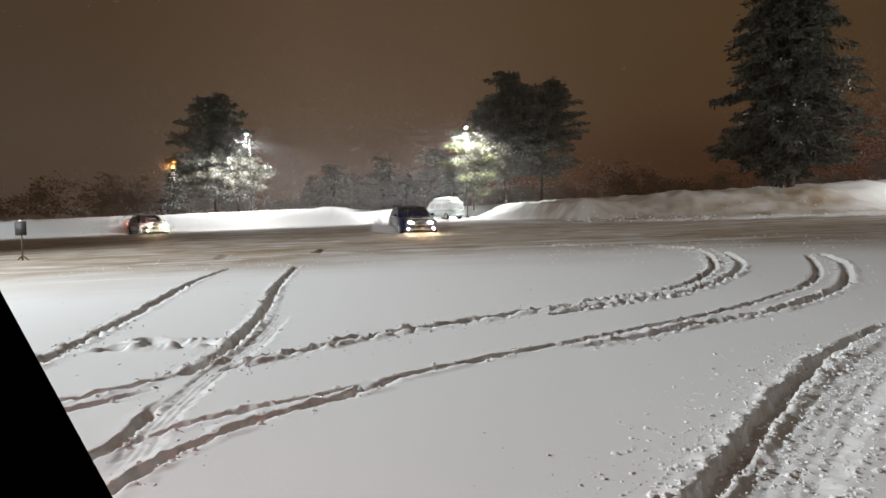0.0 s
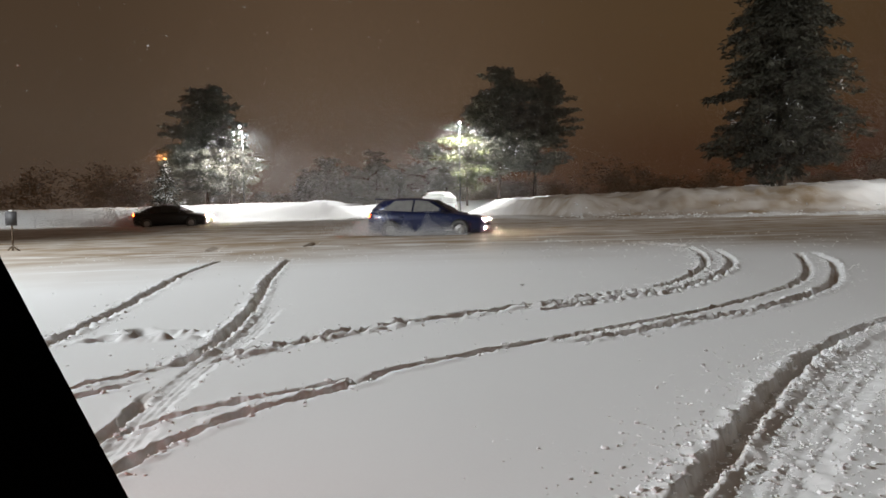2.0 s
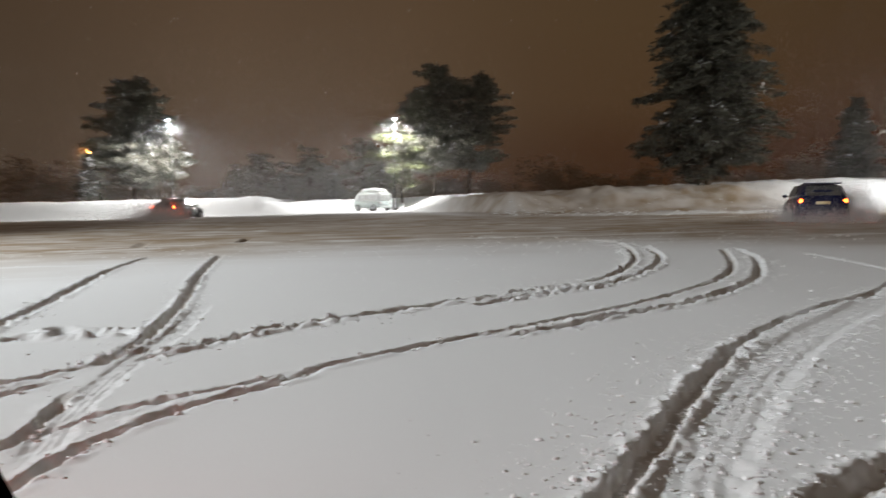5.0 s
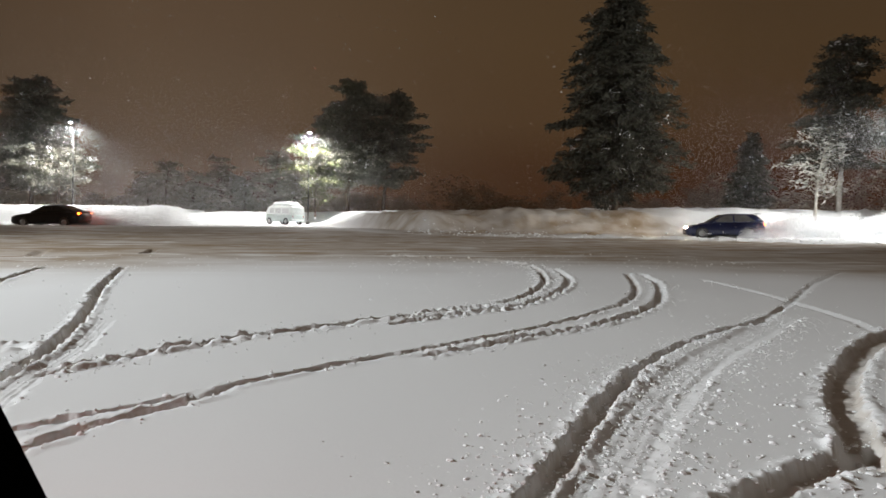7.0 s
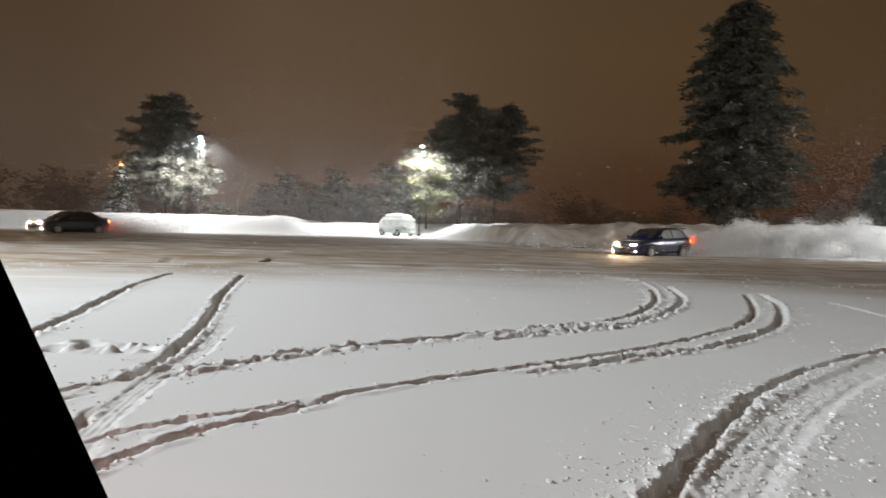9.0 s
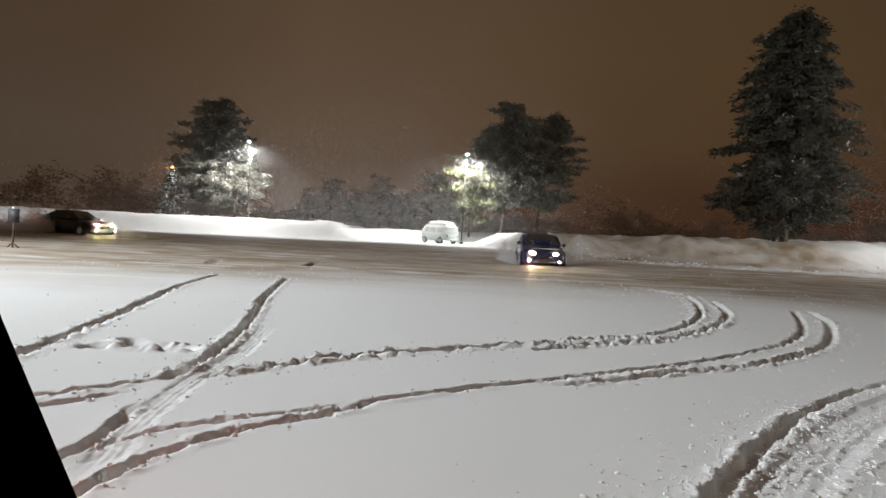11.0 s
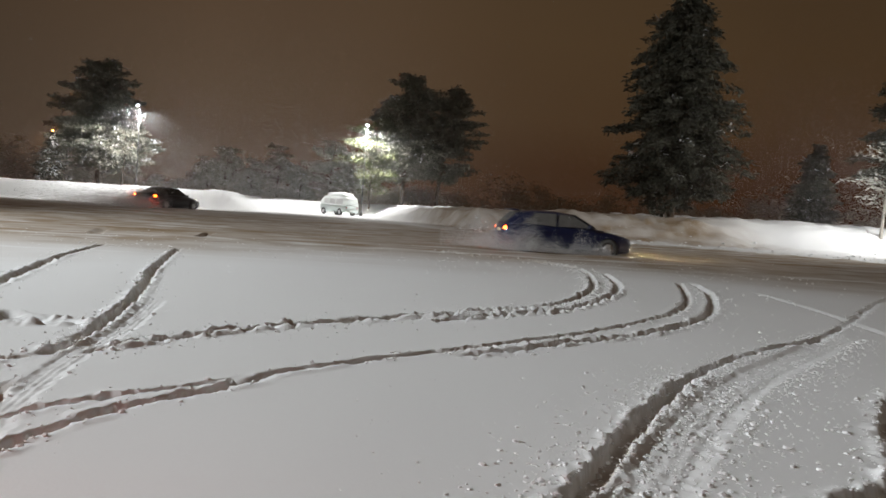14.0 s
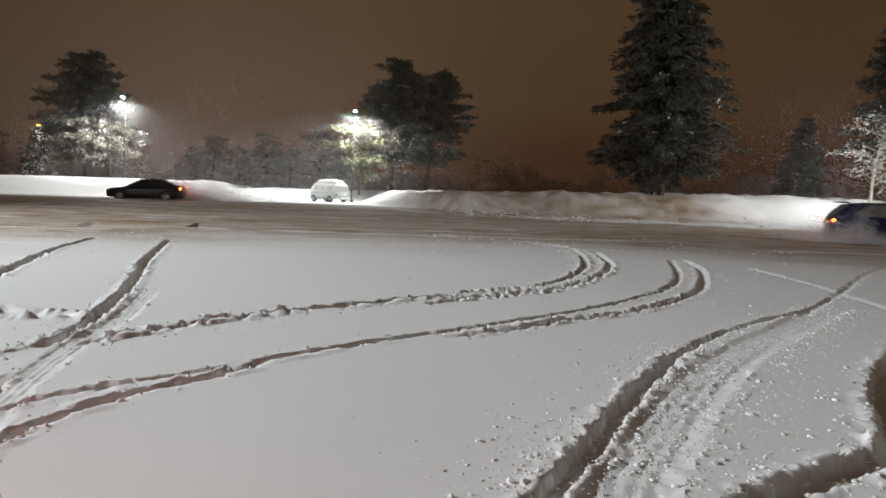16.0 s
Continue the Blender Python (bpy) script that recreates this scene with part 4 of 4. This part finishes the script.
def camper(x, y, turn):
    van = thing("camper_van", "white and pale green camper van under snow", "van", pose(x, y, gz(x, y), 0, 0, turn))
    bm = bmesh.new()
    loft(bm, [[(px, sy * w, pz) for sy, pz in ((-0.92, 0.32), (-1, 0.45), (-1.0, 0.98), (1.0, 0.98), (1, 0.45), (0.92, 0.32))] for px, w in ((2.1, 0.70), (2.0, 0.80), (1.6, 0.86), (-1.9, 0.86), (-2.1, 0.80))])
    part("lower_body", bm, GREEN_PAINT, van, "pale green lower body")
    bm = bmesh.new()
    loft(bm, [[(px, -w, 0.985), (px, -w * 0.97, 1.3), (px, -w * 0.88, zt - 0.05), (px, -w * 0.7, zt), (px, w * 0.7, zt), (px, w * 0.88, zt - 0.05), (px, w * 0.97, 1.3), (px, w, 0.985)] for px, w, zt in ((2.02, 0.78, 1.22), (1.72, 0.85, 1.62), (1.4, 0.86, 1.86), (-1.8, 0.86, 1.86), (-2.06, 0.80, 1.70))])
    part("upper_body", bm, WHITE_PAINT, van)
    bm = bmesh.new()
    loft(bm, [[(px, -w, 1.85), (px, -w * 0.92, zt - 0.08), (px, -w * 0.6, zt), (px, w * 0.6, zt), (px, w * 0.92, zt - 0.08), (px, w, 1.85)] for px, w, zt in ((1.25, 0.68, 1.95), (0.9, 0.74, 2.18), (-1.3, 0.74, 2.22), (-1.75, 0.66, 2.02))])
    part("raised_roof", bm, WHITE_PAINT, van)
    for s in (-1, 1):
        for a, b in ((1.30, 0.62), (0.48, -0.45), (-0.60, -1.65)):
            pane(van, [(a, s * 0.862, 1.12), (a, s * 0.80, 1.60), (b, s * 0.80, 1.60), (b, s * 0.862, 1.12)][::s], FROST, "side_window", "frosted side window")
        for px in (1.35, -1.25):
            arch(van, px, s * 0.865, 0.36, GREEN_PAINT)
            wheel_at(van, px, s * 0.80, 0.32)
        bm = bmesh.new()
        bmesh.ops.create_uvsphere(bm, u_segments=12, v_segments=6, radius=0.10, matrix=Matrix.Translation((2.08, s * 0.55, 0.75)))
        part("headlight", bm, RIM, van, "unlit round headlight")
        bm = bmesh.new()
        box(bm, -2.08, s * 0.66, 0.80, 0.06, 0.14, 0.24, 0.02)
        part("tail_light", bm, RED_LENS, van)
    pane(van, [(2.03, 0.66, 1.18), (2.03, -0.66, 1.18), (1.66, -0.64, 1.66), (1.66, 0.64, 1.66)], FROST, "windscreen", "frosted windscreen")
    pane(van, [(-2.06, -0.56, 1.15), (-2.06, 0.56, 1.15), (-1.97, 0.54, 1.58), (-1.97, -0.54, 1.58)], FROST, "rear_window", "frosted rear window")
    for px in (2.14, -2.14):
        bm = bmesh.new()
        box(bm, px, 0, 0.48, 0.10, 1.62, 0.14, 0.03)
        part("bumper", bm, WHITE_PAINT, van)
    lump(van, -0.25, 0, 2.18, 2.4, 1.35, 0.14, "roof_snow", "thick snow on the raised roof", 9.0)
    lump(van, 1.62, 0, 1.66, 0.7, 1.4, 0.10, "front_snow", "snow above the windscreen", 10.0)
    return van


camper(0.2, 78.6, 128)
blue_car = hatchback()
black_car = sedan()


# ---- window frame of the car that the view is taken from ----
frame_car = thing("car_window_frame", "black inner frame of an open car window", "car part")
q1, q2 = Vector((-0.156, 0.271, 1.129)), Vector((-0.116, 0.283, 1.030))
down = (q2 - q1).normalized()
across = Vector((-1, 0.10, -0.05)).normalized()
away = Vector((-0.80, 0.60, 0.0))
top, bottom = q1 - down * 0.45, q1 + down * 0.62
bm = bmesh.new()
loft(bm, [[p + across * a + away * b for a, b in ((0.0, 0.008), (0.004, 0.0), (0.40, 0.0), (0.40, 0.05), (0.010, 0.05), (0.0, 0.040))] for p in (top, q1, q2, bottom)])
part("pillar", bm, INTERIOR, frame_car)
bm = bmesh.new()
tube(bm, [top + away * 0.03 + across * 0.004, q1 + away * 0.03 + across * 0.004, bottom + away * 0.03 + across * 0.004], [0.006] * 3, 8)
part("rubber_seal", bm, INTERIOR, frame_car, "black rubber seal")
# Unseen tail lamp: only its light is built, to redden the rut walls.
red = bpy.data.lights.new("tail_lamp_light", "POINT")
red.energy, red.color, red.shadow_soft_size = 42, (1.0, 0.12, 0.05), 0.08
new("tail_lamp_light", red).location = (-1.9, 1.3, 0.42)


# ---- snow in the air ----
def powder(name, label, n, place, size, mat=POWDER, seed=0):
    """A cloud of tiny tumbling snow grains at the places given by place(rng, n)."""
    rng = np.random.default_rng(seed)
    c = place(rng, n)
    a, b = rng.normal(size=(n, 3)), rng.normal(size=(n, 3))
    a /= np.linalg.norm(a, axis=1)[:, None]
    b -= a * (a * b).sum(1)[:, None]
    b /= np.linalg.norm(b, axis=1)[:, None]
    s = size * (0.5 + rng.random(n))[:, None]
    v = np.stack([c + a * s, c - 0.5 * a * s + 0.87 * b * s, c - 0.5 * a * s - 0.87 * b * s], 1).reshape(-1, 3)
    me = bpy.data.meshes.new(name)
    me.vertices.add(3 * n)
    me.vertices.foreach_set("co", v.ravel())
    me.loops.add(3 * n)
    me.loops.foreach_set("vertex_index", np.arange(3 * n))
    me.polygons.add(n)
    me.polygons.foreach_set("loop_start", np.arange(n) * 3)
    me.materials.append(mat)
    me.update(calc_edges=True)
    return tagged(new(name, me), label, "snow", kind="stuff")


def wake(length, side, height, thin=1.0):
    """Grains behind a sliding car: low and dense at the wheels, higher and wider behind."""
    def place(rng, n):
        u = rng.exponential(size=n) % 4.5
        x = -1.0 - u * length
        y = side * (0.5 + 0.5 * u) + rng.normal(size=n) * (0.42 + 0.22 * u)
        top = height * (0.40 + 0.55 * np.sqrt(u / 2)) * (0.8 + 0.28 * np.sin(x * 2.3 + 1.2 * y) + 0.2 * np.sin(x * 5.1 + y * 3))
        z = np.abs(rng.normal(size=n)) * 0.5 * top * np.exp(-0.12 * u)
        return np.stack([x, y, z], -1)
    return place


def front_spray(side):
    def place(rng, n):
        u = rng.random(n) ** 0.8
        x = 1.5 - 3.8 * u + 0.2 * rng.normal(size=n)
        y = side * (0.95 + 0.5 * u + 0.15 * np.abs(rng.normal(size=n)))
        z = np.abs(rng.normal(size=n)) * (0.14 + 0.32 * u) * (0.75 + 0.4 * np.sin(x * 3.1) + 0.25 * np.sin(x * 7 + y * 5))
        return np.stack([x, y, z], -1)
    return place


# Grains crowded round a lamp to shape its glow in the snowy air.
def halo(x, y, z, r, deep):
    def place(rng, n):
        d = rng.normal(size=(n, 3))
        d /= np.linalg.norm(d, axis=1)[:, None]
        c = d * (0.22 * r + 0.75 * r * rng.gamma(2.0, 1.0, n))[:, None]
        c[:, 0] *= 1.2
        c[:, 2] = -np.abs(c[:, 2]) * deep + 0.3 * rng.normal(size=n)
        return c + np.array([x, y, z])
    return place


def veil(rng, n):
    """Falling snow over the lit lot, thickest between the two lamps; it makes the haze."""
    x = np.where(rng.random(n) < 0.45, rng.normal(size=n) * 26 - 6, rng.normal(size=n) * 9 - 8)
    return np.stack([x, rng.uniform(66, 78, n), 4.2 * rng.gamma(1.5, 1.0, n)], -1)


def right_veil(rng, n):
    return np.stack([38 - 9.0 * np.abs(rng.normal(size=n)) + 5 * rng.normal(size=n), rng.uniform(44.5, 50, n), 0.8 + 3.4 * rng.gamma(1.6, 1.0, n)], -1)


lamp_snow = [
    powder("falling_snow", "fine snow drifting through the lamp light", 12000, halo(-20.0, 79.5, gz(-19.8, 80) + 7.9, 1.9, 0.8), 0.011, FLAKE, 1),
    powder("falling_snow", "fine snow drifting through the lamp light", 12000, halo(2.5, 79.5, gz(3, 80) + 9.2, 1.9, 0.8), 0.011, FLAKE, 2),
    # set well behind its lamp, to bring the glow into view
    powder("falling_snow", "fine snow drifting through the lamp light", 90000, halo(39.5, 42.5, gz(40, 41) + 7.8, 2.8, 0.9), 0.012, FLAKE, 3),
    powder("falling_snow", "thin veil of falling snow between the two lamps", 520000, veil, 0.0115, FLAKE, 14),
    powder("falling_snow", "thin veil of falling snow before the dark spruce", 200000, right_veil, 0.0075, FLAKE, 15),
    powder("falling_snow", "fine snow glowing orange round the sodium lamp", 4000, halo(-31.6, 90.4, 6.9, 1.0, 0.9), 0.014, FLAKE, 10),
]


def flakes_place(rng, n):
    y = rng.uniform(3.5, 26, n)
    return np.stack([rng.uniform(-0.75, 0.75, n) * y, y, rng.uniform(0.8, 0.5 + 0.34 * y.clip(4, 26), n)], -1)


flurry = powder("snow_flurry", "sparse white snowflakes blowing across the night air", 4200, flakes_place, 0.0042, FLAKE, 4)
blue_wake = powder("powder_wake", "powder snow thrown up behind the blue car", 75000, wake(0.70, -0.2, 1.05), 0.015, POWDER, 5)
blue_spray = powder("powder_spray", "powder snow sprayed from the front wheel", 19000, front_spray(-1), 0.014, POWDER, 6)
black_wake = powder("powder_wake", "powder snow thrown up behind the black car", 80000, wake(2.0, 0.0, 1.5), 0.024, POWDER, 7)


# Grains gathered at each headlight to shape its glow.
def beam_place(rng, n):
    """Drifting grains before the headlights, thinning with distance."""
    u = np.where(rng.random(n) < 0.7, 0.35 * np.abs(rng.normal(size=n)), 0.3 + rng.gamma(1.6, 1.0, n))
    side = np.where(rng.random(n) < 0.5, -0.6, 0.6)
    return np.stack([2.2 + u, side + rng.normal(size=n) * (0.24 + 0.16 * u), np.abs(0.64 + rng.normal(size=n) * (0.24 + 0.06 * u))], -1)


blue_beam = powder("drifting_powder", "fine powder snow drifting through the headlight beams", 1300, beam_place, 0.006, FLAKE, 16)
black_beam = powder("drifting_powder", "fine powder snow drifting through the headlight beams", 2000, beam_place, 0.008, FLAKE, 17)


def burst_place(rng, n):
    """A loose bank of powder, thick in the middle and torn at its edges."""
    k = 26
    b = rng.normal(size=(k, 3)) * np.array([0.7, 0.35, 0.0])
    b[:, 2] = 0.15 + 1.05 * rng.random(k) * np.exp(-(b[:, 0] / 1.5) ** 2)
    i = rng.integers(0, k, n)
    return b[i] + rng.normal(size=(n, 3)) * np.array([0.38, 0.30, 0.22])


burst = powder("powder_burst", "brownish cloud of powder snow hanging beside the blue car", 70000, burst_place, 0.014, POWDER, 12)


turn_burst = powder("powder_burst", "curtain of powder snow thrown from the front wheel", 60000, burst_place, 0.015, POWDER, 18)


def trail_place(rng, n):
    """Billows along the track: one at the car's tail, a dip, then a tall rolling wall."""
    k = 420
    bx = 21.0 * rng.random(k) ** 0.95
    top = 0.5 + 1.45 * ease(bx, 0.2, 3.2) + 0.30 * np.sin(bx * 0.85 + 0.6) + 0.24 * np.sin(bx * 2.3) + 0.15 * np.sin(bx * 5.1)
    r = 0.10 + 0.34 * rng.random(k) ** 1.5
    bz = np.maximum(top - r, 0.1) * rng.random(k) ** 0.65
    by = rng.normal(size=k) * (0.40 + 0.03 * bx)
    w = r ** 1.7
    i = rng.choice(k, n, p=w / w.sum())
    d = rng.normal(size=(n, 3)) * np.array([0.85, 0.6, 0.55]) * r[i][:, None]
    c = np.stack([bx[i], by[i], bz[i]], -1) + d
    # curling wisps
    c[:, 0] += 0.16 * np.sin(c[:, 2] * 4.1 + c[:, 1] * 2.0) + 0.25 * c[:, 2]
    c[:, 2] += 0.12 * np.sin(c[:, 0] * 3.7 + c[:, 1] * 3.0) + 0.06 * np.sin(c[:, 0] * 9.3)
    c[:, 2] = np.abs(c[:, 2])
    low = rng.random(n) < 0.22
    x = 21.0 * rng.random(n)
    floor = np.stack([x, rng.normal(size=n) * 1.0, 0.35 * np.abs(rng.normal(size=n))], -1)
    return np.where(low[:, None], floor, c)


trail = powder("powder_trail", "long bright wall of powder snow left behind the blue car", 235000, trail_place, 0.028, TRAIL, 9)


# ---- what moves ----
BLUE_WAY = [  # t, x, y, heading
    (0.0, -1.6, 39.0, -76), (0.5, -2.4, 37.2, -52), (1.0, -2.3, 34.5, -34), (1.5, -1.6, 31.5, -20), (2.0, -0.2, 28.6, -14),
    (2.5, 1.6, 26.4, -10), (3.0, 3.9, 25.0, -6), (3.5, 6.5, 24.2, 2), (4.0, 9.6, 24.2, 22), (4.5, 12.6, 25.2, 48), (5.0, 16.4, 27.2, 66),
    (5.6, 20.3, 31.0, 88), (6.2, 23.6, 35.4, 112), (6.8, 25.6, 39.6, 145), (7.2, 24.4, 41.2, 172), (7.5, 22.8, 41.0, 186), (8.0, 19.2, 39.6, 197), (8.5, 15.7, 38.2, 206), (9.0, 12.5, 36.6, 216), (9.5, 10.2, 35.2, 226),
    (10.2, 6.9, 34.0, 244), (11.0, 4.4, 32.8, 268), (11.6, 3.4, 31.8, 288), (12.0, 3.3, 30.8, 300), (12.5, 3.5, 28.6, 322), (13.0, 4.1, 26.8, 338), (13.5, 5.6, 25.8, 346), (14.0, 7.6, 25.1, 360), (14.5, 9.9, 24.6, 382),
    (15.0, 12.8, 24.2, 374), (15.5, 15.9, 23.6, 350), (16.0, 18.6, 22.6, 336)]
BLACK_WAY = [
    (0.0, -20.0, 52.0, -54), (0.5, -19.4, 51.0, -44), (1.0, -18.8, 50.0, -32), (1.5, -17.8, 49.0, -20), (2.0, -16.3, 48.0, -2), (2.5, -14.8, 47.6, 8), (3.0, -13.7, 47.6, 16),
    (3.5, -13.0, 48.0, 22), (4.0, -12.7, 49.0, 32), (4.5, -12.7, 50.8, 50), (5.0, -12.8, 53.0, 78), (5.6, -12.8, 55.2, 104), (6.3, -13.4, 55.6, 140), (7.0, -14.6, 53.8, 164), (7.5, -15.6, 52.0, 172), (8.0, -16.4, 51.0, 178),
    (8.5, -18.1, 49.8, 190), (9.0, -19.7, 48.0, 238), (9.5, -20.1, 46.0, 280), (10.2, -20.6, 43.6, 308), (11.0, -20.4, 43.6, 334), (11.6, -19.4, 44.4, 352), (12.0, -18.1, 45.0, 360), (12.5, -15.8, 45.2, 365), (13.0, -13.8, 46.2, 380),
    (13.5, -12.6, 48.0, 400), (14.0, -10.6, 50.8, 425), (14.5, -9.6, 53.0, 460), (15.0, -9.9, 53.2, 508), (15.5, -10.3, 52.2, 528), (16.0, -11.3, 51.2, 538)]


def driven(way, side=0.0):
    rows = []
    for t, x, y, h in way:
        a = radians(h)
        nose, tail = gz(x + 1.3 * math.cos(a), y + 1.3 * math.sin(a)), gz(x - 1.3 * math.cos(a), y - 1.3 * math.sin(a))
        pitch = math.degrees(math.atan2(tail - nose, 2.6))
        rows.append((t, pose(x, y, (nose + tail) / 2 - 0.13, side, pitch, h)))
    return rows


def trailing(way, lag):
    """The way of what a car throws up: it follows the path just driven."""
    rows = []
    for k, (t, x, y, h) in enumerate(way):
        a, b = way[max(k - 1, 0)], way[min(k + 1, len(way) - 1)]
        run = math.degrees(math.atan2(b[2] - a[2], b[1] - a[1]))
        while run - h > 180:
            run -= 360
        while run - h < -180:
            run += 360
        rows.append((t, pose(x, y, gz(x, y), 0, 0, h + lag * max(-75, min(75, run - h)))))
    return rows


def motions():
    walk(blue_car, driven(BLUE_WAY))
    walk(black_car, driven(BLACK_WAY))
    walk(blue_wake, trailing(BLUE_WAY, 0.5))
    walk(blue_spray, trailing(BLUE_WAY, 0.0))
    walk(black_wake, trailing(BLACK_WAY, 0.6))
    walk(blue_beam, trailing(BLUE_WAY, 0.0))
    walk(black_beam, trailing(BLACK_WAY, 0.0))
    near = gz(14, 25)
    walk(turn_burst, [(0.0, pose(6.0, 23.6, near - 3.2)), (3.0, pose(6.0, 23.6, near - 3.2)), (3.5, pose(8.6, 23.4, near - 1.6)), (4.0, pose(11.6, 23.8, near - 0.7)), (4.5, pose(14.3, 24.8, near, 0, 0, 20)), (5.0, pose(17.4, 26.9, near - 0.2, 0, 0, 30)),
                      (5.6, pose(20.0, 30.0, near - 1.2, 0, 0, 30)), (6.2, pose(21.0, 31.0, near - 3.4, 0, 0, 30)), (16.0, pose(21.0, 31.0, near - 3.4, 0, 0, 30))])
    # the wall of powder rises along the far bank as the car passes and settles again
    base = gz(26, 38)
    walk(trail, [(0.0, pose(31.0, 40.5, base - 3.2, 0, 0, -6)), (5.0, pose(31.0, 40.5, base - 3.2, 0, 0, -6)), (6.2, pose(28.0, 40.5, base - 1.6, 0, 0, -6)), (7.2, pose(25.6, 41.0, base - 0.3, 0, 0, -6)), (7.5, pose(24.0, 41.0, base - 0.2, 0, 0, -7)),
                 (8.0, pose(20.6, 40.0, base - 0.05, 0, 0, -4)), (8.5, pose(17.0, 38.8, base, 0, 0, 0)), (9.0, pose(13.9, 37.6, base - 0.25, 0, 0, 3)), (9.5, pose(12.2, 36.8, base - 0.95, 0, 0, 5)), (10.8, pose(11.6, 36.8, base - 2.6, 0, 0, 5)), (11.6, pose(11.6, 36.8, base - 3.6, 0, 0, 5)), (16.0, pose(11.6, 36.8, base - 3.6, 0, 0, 5))])
    # a cloud thrown up as the car swings round, drifting after it and settling
    low = gz(4, 27)
    walk(burst, [(0.0, pose(2.4, 29.4, low - 3.2)), (11.4, pose(2.4, 29.4, low - 3.2)), (12.0, pose(2.3, 30.0, low - 0.5, 0, 0, -50)), (12.5, pose(2.7, 27.7, low, 0, 0, -38)), (13.0, pose(3.2, 26.0, low - 0.25, 0, 0, -22)),
                 (13.6, pose(3.8, 25.3, low - 0.8, 0, 0, -10)), (14.6, pose(4.8, 25.0, low - 3.2)), (16.0, pose(4.8, 25.0, low - 3.2))])
    for k, cloud in enumerate(lamp_snow):
        walk(cloud, [(0.0, pose(0, 0, 0.5)), (8.0, pose(0.5, 0, 0.0)), (16.0, pose(1.0, 0, -0.5))])
    walk(flurry, [(0.0, pose(-4.0, 0, 1.5)), (8.0, pose(0, 0, 0.0)), (16.0, pose(4.0, 0, -1.5))])


motions()
